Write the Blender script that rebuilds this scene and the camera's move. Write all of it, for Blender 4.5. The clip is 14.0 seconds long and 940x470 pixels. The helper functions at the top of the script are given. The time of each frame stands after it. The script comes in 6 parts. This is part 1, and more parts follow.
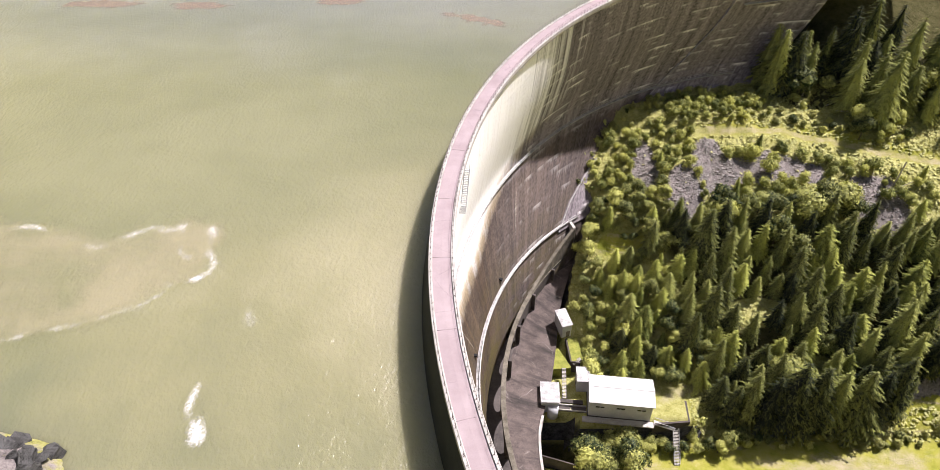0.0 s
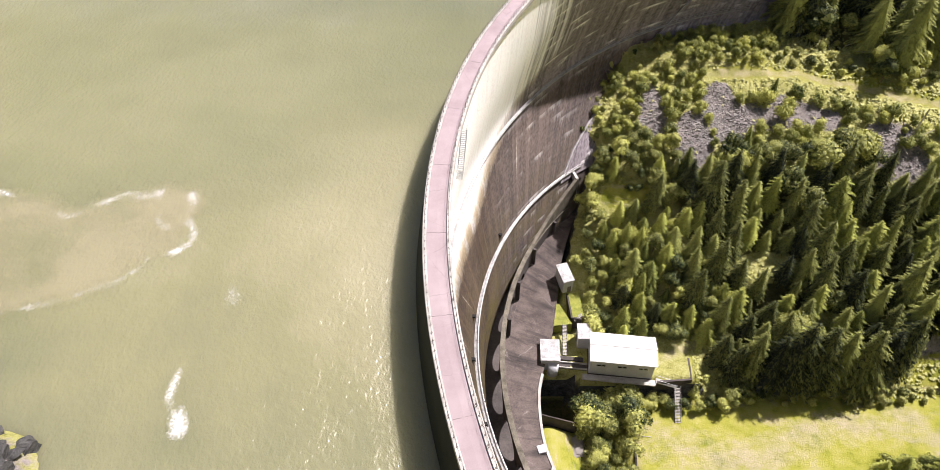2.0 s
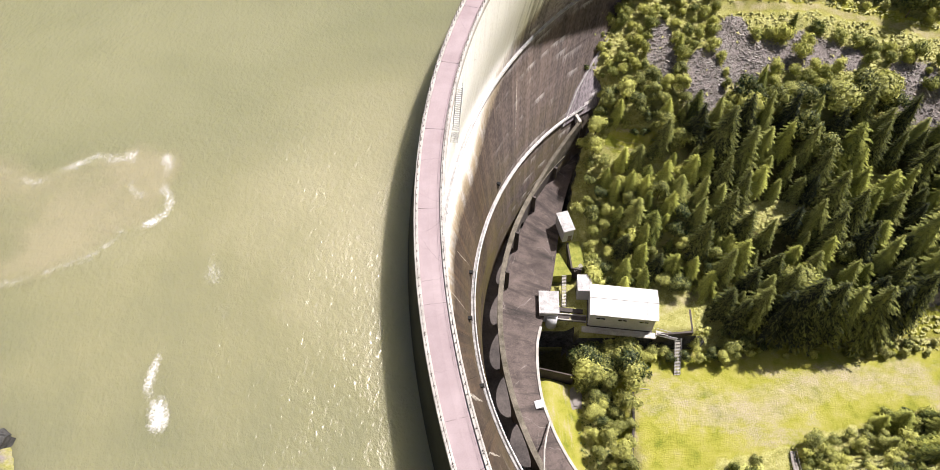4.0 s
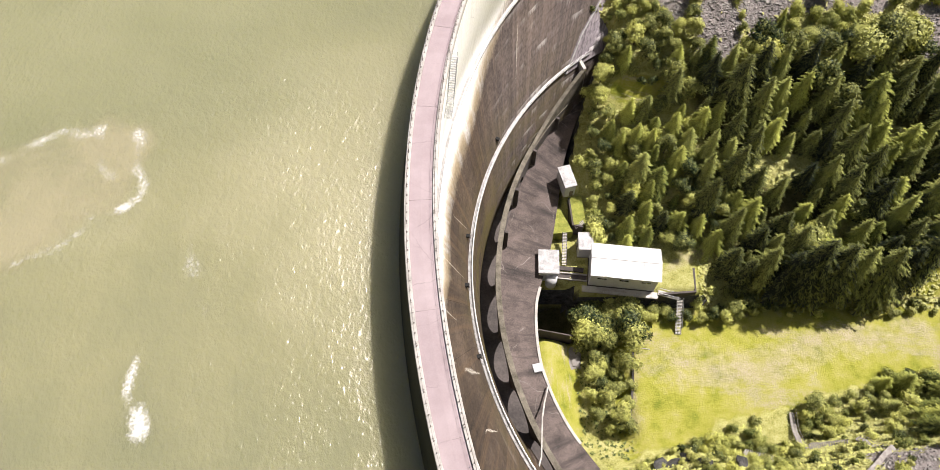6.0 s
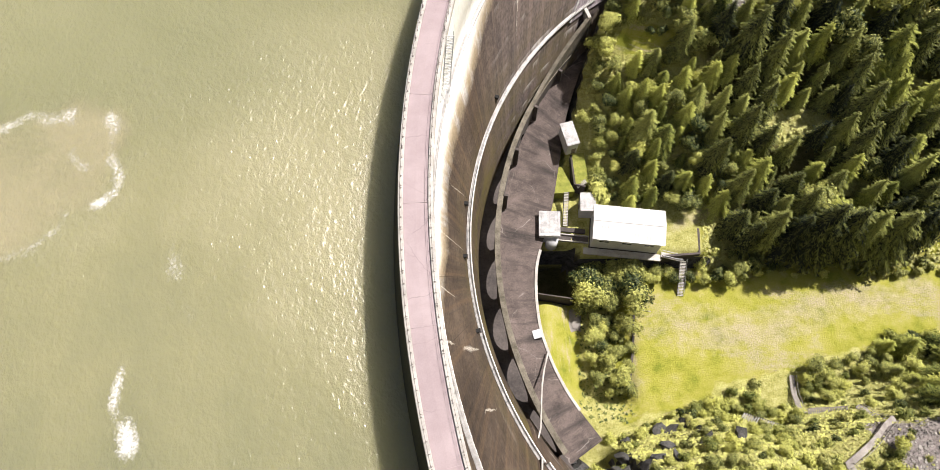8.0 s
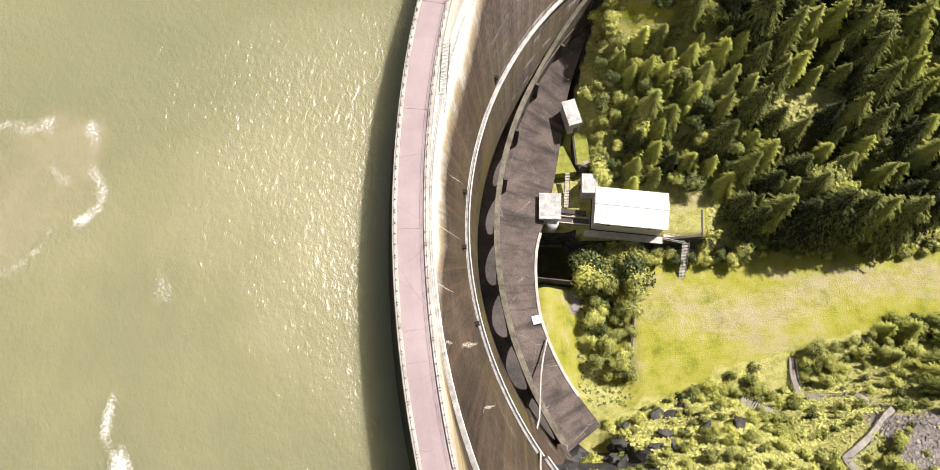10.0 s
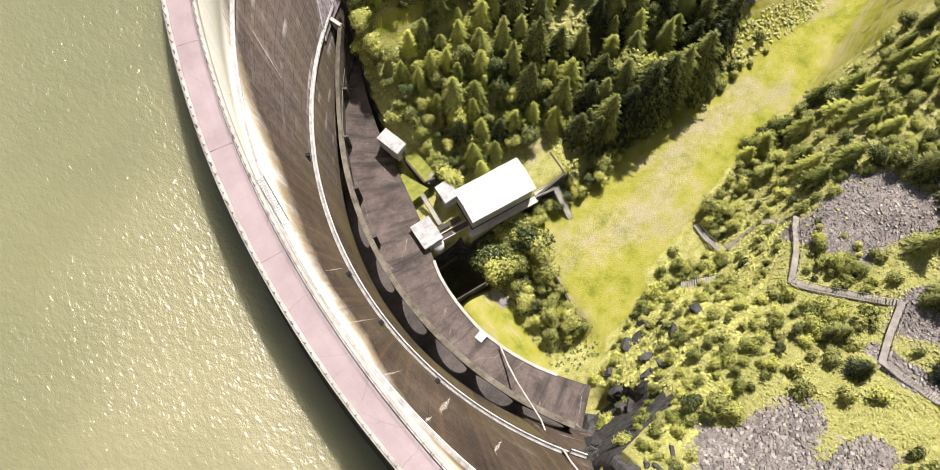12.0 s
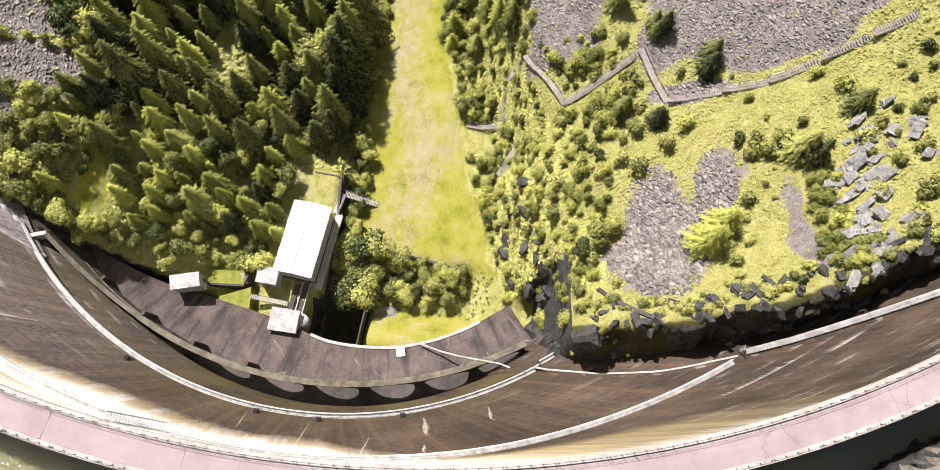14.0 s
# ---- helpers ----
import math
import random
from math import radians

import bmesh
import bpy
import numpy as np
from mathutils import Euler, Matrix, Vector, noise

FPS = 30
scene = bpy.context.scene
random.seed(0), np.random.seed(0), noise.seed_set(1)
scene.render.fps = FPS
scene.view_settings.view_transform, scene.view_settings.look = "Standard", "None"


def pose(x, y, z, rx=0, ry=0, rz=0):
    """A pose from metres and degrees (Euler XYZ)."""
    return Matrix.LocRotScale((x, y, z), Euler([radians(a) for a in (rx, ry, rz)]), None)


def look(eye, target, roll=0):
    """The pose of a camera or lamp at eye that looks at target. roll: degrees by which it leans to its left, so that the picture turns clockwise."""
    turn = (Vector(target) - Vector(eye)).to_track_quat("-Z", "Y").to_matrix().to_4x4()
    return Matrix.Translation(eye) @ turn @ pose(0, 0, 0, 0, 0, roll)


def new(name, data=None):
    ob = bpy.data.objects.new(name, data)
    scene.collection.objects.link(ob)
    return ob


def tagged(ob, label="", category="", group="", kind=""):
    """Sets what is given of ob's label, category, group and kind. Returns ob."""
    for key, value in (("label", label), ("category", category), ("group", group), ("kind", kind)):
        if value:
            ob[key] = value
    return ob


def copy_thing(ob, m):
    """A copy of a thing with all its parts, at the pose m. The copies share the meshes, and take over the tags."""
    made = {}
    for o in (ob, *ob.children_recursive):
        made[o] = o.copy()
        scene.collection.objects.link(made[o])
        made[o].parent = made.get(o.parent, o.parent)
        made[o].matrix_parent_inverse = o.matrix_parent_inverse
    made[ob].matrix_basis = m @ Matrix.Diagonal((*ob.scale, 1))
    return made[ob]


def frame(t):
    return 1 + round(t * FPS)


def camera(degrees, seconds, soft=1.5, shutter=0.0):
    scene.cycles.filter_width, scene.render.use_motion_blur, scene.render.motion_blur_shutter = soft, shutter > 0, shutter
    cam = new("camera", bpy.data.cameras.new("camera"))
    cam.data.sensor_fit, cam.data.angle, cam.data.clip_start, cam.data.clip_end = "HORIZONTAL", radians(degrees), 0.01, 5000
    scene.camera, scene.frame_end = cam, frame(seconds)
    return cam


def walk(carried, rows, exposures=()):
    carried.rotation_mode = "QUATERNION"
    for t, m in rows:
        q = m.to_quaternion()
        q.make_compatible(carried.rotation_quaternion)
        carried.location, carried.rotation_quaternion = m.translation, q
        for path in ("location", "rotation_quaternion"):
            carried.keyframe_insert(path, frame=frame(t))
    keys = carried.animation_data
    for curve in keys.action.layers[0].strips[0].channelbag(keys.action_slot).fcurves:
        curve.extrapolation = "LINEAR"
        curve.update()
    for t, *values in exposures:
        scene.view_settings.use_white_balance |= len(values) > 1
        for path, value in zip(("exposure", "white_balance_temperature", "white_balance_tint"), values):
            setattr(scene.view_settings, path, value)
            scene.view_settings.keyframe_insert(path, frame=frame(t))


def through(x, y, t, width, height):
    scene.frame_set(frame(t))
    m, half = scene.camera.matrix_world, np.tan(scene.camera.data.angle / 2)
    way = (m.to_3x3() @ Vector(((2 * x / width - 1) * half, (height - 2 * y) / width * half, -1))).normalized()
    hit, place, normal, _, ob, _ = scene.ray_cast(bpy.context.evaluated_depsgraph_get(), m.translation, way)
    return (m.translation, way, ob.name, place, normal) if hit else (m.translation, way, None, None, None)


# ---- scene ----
# ------------------------------------------------------------------ camera
cam = camera(69.0, 14.0, soft=0.5)
PATH = [
    # seconds, eye x, y, z, yaw, pitch, roll
    (0.0, -1.27, -32.37, 143.60, 0.23, -41.36, -0.09), (0.5, -1.21, -30.04, 143.53, 0.23, -42.52, -0.02),
    (1.0, -1.09, -27.69, 143.44, 0.23, -43.88, -0.06), (1.5, -0.96, -25.37, 143.35, 0.21, -45.70, -0.07),
    (2.0, -0.96, -23.05, 143.33, 0.21, -47.43, -0.12), (2.5, -0.90, -20.56, 143.32, 0.13, -49.20, -0.07),
    (3.0, -0.80, -18.10, 143.31, 0.09, -51.00, -0.01), (5.5, -0.01, -5.50, 143.12, 0.16, -59.51, 0.02),
    (6.0, 0.03, -2.67, 143.07, 0.10, -61.31, 0.01), (6.5, 0.00, 0.00, 143.00, 0.01, -63.02, 0.03),
    (7.0, -0.05, 2.57, 142.95, -0.10, -64.71, 0.09), (7.5, -0.07, 5.12, 142.88, -0.19, -66.40, 0.14),
    (8.0, 0.01, 7.71, 142.85, -0.27, -68.12, 0.11), (10.5, 0.36, 19.03, 143.26, -0.22, -73.31, -0.03),
    (11.0, 0.30, 21.24, 143.27, -4.13, -73.11, 0.04), (11.5, 0.19, 23.07, 143.09, -18.03, -72.74, 0.09),
    (12.0, 0.13, 24.96, 142.82, -35.70, -72.97, -0.13), (12.5, 0.04, 26.01, 142.79, -54.42, -73.25, -0.15),
    (13.0, 0.08, 25.58, 142.89, -70.87, -73.66, 0.05), (13.5, 0.15, 25.22, 143.02, -79.82, -73.81, -0.03),
    (14.0, 0.26, 25.14, 143.07, -83.65, -73.93, 0.15),
]


def eye_pose(x, y, z, yaw, pitch, roll):
    """Heading yaw to the left of +y, pitch above the horizon, roll about the view."""
    return Matrix.Translation((x, y, z)) @ Euler((radians(90 + pitch), 0, radians(yaw))).to_matrix().to_4x4() @ pose(0, 0, 0, 0, 0, roll)


walk(cam, [(row[0], eye_pose(*row[1:])) for row in PATH], [(0.0, 1.04, 6200, 20), (3.0, 1.00, 6300, 17), (6.0, 0.96, 6400, 14), (8.0, 0.95, 6450, 13), (10.5, 0.91, 6600, 12), (12.0, 0.94, 6500, 13), (14.0, 0.98, 6450, 14)])

# ------------------------------------------------------------------ daylight
SUN_TO = Vector((0.455, 0.35, 0.82)).normalized()
world = bpy.data.worlds.new("sky")
scene.world = world
world.use_nodes = True
sky = world.node_tree.nodes.new("ShaderNodeTexSky")
sky.sky_type, sky.sun_disc = "NISHITA", False
sky.sun_elevation = math.asin(SUN_TO.z)
sky.sun_rotation = math.atan2(SUN_TO.x, SUN_TO.y)
sky.air_density, sky.dust_density = 1.0, 2.5
world.node_tree.nodes["Background"].inputs["Strength"].default_value = 0.042
world.node_tree.links.new(sky.outputs[0], world.node_tree.nodes["Background"].inputs[0])
sun_data = bpy.data.lights.new("sun", "SUN")
sun_data.energy, sun_data.angle, sun_data.color = 5.0, radians(1.4), (1.0, 0.955, 0.89)
sun = new("sun", sun_data)
sun.matrix_world = look(SUN_TO * 400, (0, 0, 0))
# ------------------------------------------------------------------ materials
class Nodes:
    """A small helper for node materials."""

    def __init__(self, name, rough=0.9, spec=0.3):
        self.mat = bpy.data.materials.new(name)
        self.mat.use_nodes = True
        self.tree = self.mat.node_tree
        self.bsdf = self.tree.nodes["Principled BSDF"]
        self.bsdf.inputs["Roughness"].default_value = rough
        self.bsdf.inputs["Specular IOR Level"].default_value = spec

    def add(self, kind, **inputs):
        node = self.tree.nodes.new(kind)
        for key, value in inputs.items():
            self.put(node.inputs[key.replace("_", " ")], value)
        return node

    def put(self, socket, value):
        if isinstance(value, bpy.types.NodeSocket):
            self.tree.links.new(value, socket)
        else:
            socket.default_value = value

    def where(self, scale=(1, 1, 1), kind="pos", turn=(0, 0, 0)):
        if kind == "pos":
            source = self.add("ShaderNodeNewGeometry").outputs["Position"]
        else:
            source = self.add("ShaderNodeTexCoord").outputs[{"uv": "UV", "obj": "Object"}[kind]]
        node = self.add("ShaderNodeMapping")
        self.put(node.inputs["Vector"], source)
        node.inputs["Scale"].default_value = scale
        node.inputs["Rotation"].default_value = turn
        return node.outputs[0]

    def noise(self, vector, scale, detail=4, rough=0.6):
        node = self.add("ShaderNodeTexNoise", Vector=vector, Scale=scale, Detail=detail, Roughness=rough)
        return node.outputs["Fac"]

    def ramp(self, value, *stops):
        node = self.add("ShaderNodeValToRGB", Fac=value)
        ramp = node.color_ramp
        while len(ramp.elements) < len(stops):
            ramp.elements.new(0.5)
        for element, (at, colour) in zip(ramp.elements, stops):
            element.position = at
            element.color = colour if len(colour) == 4 else (*colour, 1)
        return node.outputs[0]

    def grey(self, value, low, high):
        node = self.add("ShaderNodeMapRange", Value=value, From_Min=low, From_Max=high)
        return node.outputs[0]

    def math(self, op, a, b=0.0, clamp=False):
        node = self.tree.nodes.new("ShaderNodeMath")
        node.operation, node.use_clamp = op, clamp
        self.put(node.inputs[0], a)
        self.put(node.inputs[1], b)
        return node.outputs[0]

    def mix(self, fac, a, b, blend="MIX"):
        node = self.tree.nodes.new("ShaderNodeMix")
        node.data_type, node.blend_type = "RGBA", blend
        self.put(node.inputs[0], fac)
        self.put(node.inputs[6], a if isinstance(a, bpy.types.NodeSocket) or len(a) == 4 else (*a, 1))
        self.put(node.inputs[7], b if isinstance(b, bpy.types.NodeSocket) or len(b) == 4 else (*b, 1))
        return node.outputs[2]

    def bump(self, height, strength=0.4, distance=0.1):
        node = self.add("ShaderNodeBump", Height=height, Strength=strength, Distance=distance)
        self.put(self.bsdf.inputs["Normal"], node.outputs[0])

    def colour(self, value):
        self.put(self.bsdf.inputs["Base Color"], value)
        return self.mat


def plain(name, dark, light, scale=1.0, rough=0.85, bump=0.3, metal=0.0, distance=0.05, spec=0.3):
    """A weathered surface between two colours, with blotches and grain."""
    n = Nodes(name, rough, spec)
    at = n.where()
    blot, grain = n.noise(at, 0.35 * scale, 5), n.noise(at, 4.0 * scale, 4)
    mixed = n.math("ADD", n.math("MULTIPLY", blot, 0.65), n.math("MULTIPLY", grain, 0.35))
    n.bsdf.inputs["Metallic"].default_value = metal
    n.bump(grain, bump, distance)
    return n.colour(n.ramp(mixed, (0.33, dark), (0.68, light)))


def cracked(name, dark, light, gap=0.05):
    """Bedded rock: blotched, with dark cracks along its beds."""
    n = Nodes(name, 0.9, 0.25)
    at = n.where((1, 1, 1.6), turn=(0.5, 0.3, 0.4))
    blot, grain = n.noise(at, 0.6, 6, 0.7), n.noise(at, 5.0, 5, 0.7)
    beds = n.noise(n.where((0.5, 0.5, 3.5), turn=(0.5, 0.3, 0.4)), 1.2, 5, 0.65)
    cell = n.tree.nodes.new("ShaderNodeTexVoronoi")
    cell.feature = "DISTANCE_TO_EDGE"
    n.put(cell.inputs["Vector"], at)
    cell.inputs["Scale"].default_value = 0.6
    crack = n.grey(n.math("ADD", cell.outputs["Distance"], n.math("MULTIPLY", n.math("SUBTRACT", grain, 0.35), 0.35)), 0.0, gap)
    mixed = n.math("ADD", n.math("MULTIPLY", blot, 0.4), n.math("ADD", n.math("MULTIPLY", grain, 0.25), n.math("MULTIPLY", beds, 0.35)))
    n.bump(n.math("ADD", n.math("MULTIPLY", crack, 0.5), n.math("ADD", beds, n.math("MULTIPLY", grain, 0.4))), 1.0, 0.45)
    tint = n.ramp(mixed, (0.36, dark), (0.64, light))
    return n.colour(n.mix(n.math("SUBTRACT", 1.0, crack), tint, tuple(0.4 * c for c in dark)))


def cracked_road():
    """Pink asphalt with paler patches, dark tyre-worn blotches and wandering cracks."""
    n = Nodes("pink_asphalt", 0.95, 0.2)
    at = n.where()
    blot, grain = n.noise(at, 0.25, 5), n.noise(at, 9.0, 4)
    tint = n.ramp(n.math("ADD", n.math("MULTIPLY", blot, 0.7), n.math("MULTIPLY", grain, 0.3)), (0.34, (0.25, 0.195, 0.20)), (0.66, (0.34, 0.275, 0.278)))
    bent = n.tree.nodes.new("ShaderNodeVectorMath")
    bent.operation = "ADD"
    wander = n.add("ShaderNodeTexNoise", Vector=at, Scale=0.7, Detail=5.0)
    n.put(bent.inputs[0], at)
    n.put(bent.inputs[1], wander.outputs["Color"])
    cell = n.tree.nodes.new("ShaderNodeTexVoronoi")
    cell.feature = "DISTANCE_TO_EDGE"
    n.put(cell.inputs["Vector"], bent.outputs[0])
    cell.inputs["Scale"].default_value = 0.16
    crack = n.math("MULTIPLY", n.grey(cell.outputs["Distance"], 0.010, 0.003), n.grey(n.noise(at, 0.11, 2), 0.47, 0.56))
    n.bump(grain, 0.2, 0.03)
    return n.colour(n.mix(n.math("MULTIPLY", crack, 0.32), tint, (0.12, 0.095, 0.10)))


def stones():
    """Loose broken rock: every stone a grey or brown of its own, with grain."""
    n = Nodes("scree_stone", 0.9, 0.25)
    at = n.where()
    own = n.add("ShaderNodeNewGeometry").outputs["Random Per Island"]
    grain, blot = n.noise(at, 6.0, 4, 0.7), n.noise(at, 0.3, 3)
    mixed = n.math("ADD", n.math("MULTIPLY", own, 0.45), n.math("ADD", n.math("MULTIPLY", grain, 0.35), n.math("MULTIPLY", blot, 0.25)))
    n.bump(grain, 0.5, 0.06)
    return n.colour(n.ramp(mixed, (0.22, (0.075, 0.067, 0.063)), (0.55, (0.20, 0.18, 0.165)), (0.85, (0.41, 0.38, 0.345))))


def leafy(name, dark, light, through=0.35, spread=0.40, low=0.2, high=0.85):
    """Foliage: hue varies from plant to plant and from leaf to leaf, and light passes in part."""
    n = Nodes(name, 0.6, 0.25)
    info = n.add("ShaderNodeObjectInfo").outputs["Random"]
    leaf = n.add("ShaderNodeNewGeometry").outputs["Random Per Island"]
    clump = n.noise(n.where(), 0.45, 3)
    mixed = n.math("ADD", n.math("MULTIPLY", info, spread), n.math("ADD", n.math("MULTIPLY", leaf, 0.30), n.math("MULTIPLY", clump, 0.70 - spread)))
    tint = n.ramp(mixed, (low, dark), (high, light))
    n.colour(tint)
    glow = n.add("ShaderNodeBsdfTranslucent", Color=tint)
    both = n.add("ShaderNodeMixShader", Fac=through)
    n.put(both.inputs[1], n.bsdf.outputs[0])
    n.put(both.inputs[2], glow.outputs[0])
    n.put(n.tree.nodes["Material Output"].inputs[0], both.outputs[0])
    return n.mat


def concrete_face():
    """Old dam concrete: dark with algae and lime runs, bleached in a wide band under the crest."""
    n = Nodes("dam_concrete", 0.9, 0.25)
    uv = n.where(kind="uv")
    sep = n.add("ShaderNodeSeparateXYZ", Vector=uv)
    along, high = sep.outputs[0], sep.outputs[1]
    blot = n.noise(n.where((0.06, 0.09, 1), "uv"), 1.0, 6, 0.65)
    fine = n.noise(n.where((1.3, 1.6, 1), "uv"), 1.0, 5)
    runs = n.noise(n.where((0.42, 0.016, 1), "uv"), 1.0, 4, 0.6)
    thin = n.noise(n.where((1.7, 0.05, 1), "uv"), 1.0, 3, 0.6)
    # pour lifts and block joints
    lift = n.math("PINGPONG", n.math("ADD", high, n.math("MULTIPLY", fine, 0.12)), 1.0)
    lift = n.grey(lift, 0.07, 0.0)
    joint = n.math("PINGPONG", along, 6.5)
    joint = n.grey(joint, 0.12, 0.0)
    grit = n.noise(n.where((5.0, 6.5, 1), "uv"), 1.0, 5, 0.75)
    board = n.noise(n.where((0.35, 7.0, 1), "uv"), 1.0, 3, 0.6)
    rough = n.math("ADD", n.math("MULTIPLY", fine, 0.4), n.math("ADD", n.math("MULTIPLY", grit, 0.35), n.math("MULTIPLY", board, 0.25)))
    base = n.ramp(n.math("ADD", n.math("MULTIPLY", blot, 0.5), n.math("MULTIPLY", rough, 0.5)),
                  (0.36, (0.014, 0.010, 0.008)), (0.51, (0.056, 0.040, 0.029)), (0.66, (0.125, 0.092, 0.068)))
    base = n.mix(n.math("MULTIPLY", n.grey(runs, 0.48, 0.66), 0.32), base, (0.14, 0.088, 0.050))
    base = n.mix(n.math("MULTIPLY", n.grey(thin, 0.58, 0.70), 0.3), base, (0.020, 0.020, 0.022))
    # paler concrete towards the north, its colour lifted to brighten that shaded face
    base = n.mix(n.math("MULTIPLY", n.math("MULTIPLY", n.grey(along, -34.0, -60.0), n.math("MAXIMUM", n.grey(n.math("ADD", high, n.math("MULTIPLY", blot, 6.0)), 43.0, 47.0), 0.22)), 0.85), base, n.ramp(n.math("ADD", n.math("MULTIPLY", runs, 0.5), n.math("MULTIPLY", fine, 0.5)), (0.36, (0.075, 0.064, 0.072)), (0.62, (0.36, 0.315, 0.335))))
    # olive moss towards the toe
    moss = n.math("MULTIPLY", n.grey(high, 33, 16), n.grey(n.noise(n.where((0.05, 0.22, 1), "uv"), 1.0, 4), 0.40, 0.62))
    base = n.mix(n.math("MULTIPLY", moss, 0.75), base, (0.095, 0.078, 0.020))
    # lime weeping from the pour lifts: ragged drips that hang below a line
    for gap, shift, cut in ((3.0, 0.4, 0.55), (2.0, 1.3, 0.60)):
        level = n.math("DIVIDE", n.math("ADD", high, shift), gap)
        row = n.math("CEIL", level)
        below = n.math("MULTIPLY", n.math("SUBTRACT", row, level), gap)
        cell = n.add("ShaderNodeCombineXYZ", X=n.math("MULTIPLY", along, 0.085), Y=n.math("MULTIPLY", row, 5.37)).outputs[0]
        hair = n.add("ShaderNodeCombineXYZ", X=n.math("MULTIPLY", along, 2.6), Y=n.math("MULTIPLY", row, 3.71)).outputs[0]
        patch = n.grey(n.noise(cell, 1.0, 2), cut - 0.02, cut + 0.10)
        drip = n.math("MULTIPLY", n.math("POWER", n.noise(hair, 1.0, 4, 0.7), 3.0), 5.5)
        lime = n.math("MULTIPLY", patch, n.grey(n.math("SUBTRACT", drip, below), 0.0, 0.45))
        lime = n.math("MULTIPLY", lime, n.math("MAXIMUM", n.math("MAXIMUM", n.grey(along, -46.0, -66.0), n.math("MULTIPLY", n.grey(along, 40.0, 64.0), 0.3)), 0.0))
        lime = n.math("MULTIPLY", lime, n.math("MAXIMUM", n.grey(high, 42.0, 45.0), 0.25))
        base = n.mix(n.math("MULTIPLY", lime, 0.9, True), base, (0.80, 0.77, 0.74))
    base = n.mix(n.math("MULTIPLY", n.math("MAXIMUM", lift, joint), 0.2), base, (0.025, 0.022, 0.020))
    # single lime runs below seeps: foot and head height, their places along the face, width
    for z0, z1, a0, a1, wide in ((34.5, 29.0, 29.5, 33.5, 0.9), (40.5, 38.3, 25.4, 26.8, 0.5), (39.8, 34.0, 14.9, 18.0, 0.28), (39.8, 28.0, 3.0, 4.6, 0.22), (34.2, 28.0, -9.9, -12.5, 0.2), (34.2, 30.5, 43.6, 48.0, 0.5), (38.0, 31.0, -66.0, -65.0, 0.3)):
        part_way = n.grey(high, z0, z1)
        line = n.math("ADD", n.math("MULTIPLY", part_way, a1 - a0), a0)
        off = n.math("ABSOLUTE", n.math("ADD", n.math("SUBTRACT", along, line), n.math("MULTIPLY", n.math("SUBTRACT", fine, 0.5), 0.7)))
        run = n.math("MULTIPLY", n.grey(n.math("DIVIDE", off, n.math("ADD", 0.25, n.math("MULTIPLY", n.math("POWER", n.math("SUBTRACT", 1.0, n.math("ABSOLUTE", n.math("SUBTRACT", part_way, 0.35))), 3.0), 0.9))), wide, wide * 0.3), n.math("MULTIPLY", n.grey(high, z1 - 0.5, z1 + 0.5), n.grey(high, z0 + 1.0, z0)))
        base = n.mix(n.math("MULTIPLY", n.math("MULTIPLY", run, n.grey(grit, 0.44, 0.58)), 0.85, True), base, (0.60, 0.55, 0.47))
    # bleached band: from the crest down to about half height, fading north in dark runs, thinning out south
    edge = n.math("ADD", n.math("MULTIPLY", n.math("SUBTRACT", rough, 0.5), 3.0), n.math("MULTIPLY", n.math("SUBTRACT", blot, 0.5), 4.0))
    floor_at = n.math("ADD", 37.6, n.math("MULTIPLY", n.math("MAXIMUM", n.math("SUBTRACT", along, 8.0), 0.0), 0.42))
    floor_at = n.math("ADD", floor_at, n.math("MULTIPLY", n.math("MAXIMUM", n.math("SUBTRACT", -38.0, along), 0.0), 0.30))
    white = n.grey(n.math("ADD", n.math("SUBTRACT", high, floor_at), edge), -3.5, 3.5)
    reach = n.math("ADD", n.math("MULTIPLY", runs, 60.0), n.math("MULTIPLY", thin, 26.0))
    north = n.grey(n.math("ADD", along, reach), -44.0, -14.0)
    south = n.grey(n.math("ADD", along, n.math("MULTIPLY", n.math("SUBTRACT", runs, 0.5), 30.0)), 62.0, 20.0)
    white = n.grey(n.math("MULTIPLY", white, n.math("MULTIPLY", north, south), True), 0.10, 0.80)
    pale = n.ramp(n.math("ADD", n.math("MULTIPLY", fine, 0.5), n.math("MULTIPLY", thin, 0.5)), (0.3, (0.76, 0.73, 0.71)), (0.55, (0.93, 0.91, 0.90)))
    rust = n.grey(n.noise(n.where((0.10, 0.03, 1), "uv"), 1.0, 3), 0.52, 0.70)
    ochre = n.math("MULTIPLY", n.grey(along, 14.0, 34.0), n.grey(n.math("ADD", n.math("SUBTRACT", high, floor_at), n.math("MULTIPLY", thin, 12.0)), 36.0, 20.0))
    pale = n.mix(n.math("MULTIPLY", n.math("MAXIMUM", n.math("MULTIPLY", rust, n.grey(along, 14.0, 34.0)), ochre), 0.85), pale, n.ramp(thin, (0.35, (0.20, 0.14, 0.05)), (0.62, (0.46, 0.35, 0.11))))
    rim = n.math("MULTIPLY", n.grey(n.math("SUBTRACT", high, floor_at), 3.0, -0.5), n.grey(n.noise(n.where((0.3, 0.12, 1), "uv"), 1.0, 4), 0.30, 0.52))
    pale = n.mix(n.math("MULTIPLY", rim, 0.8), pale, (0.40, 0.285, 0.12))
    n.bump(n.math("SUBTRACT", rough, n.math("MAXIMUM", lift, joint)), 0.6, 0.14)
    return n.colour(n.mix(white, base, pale))


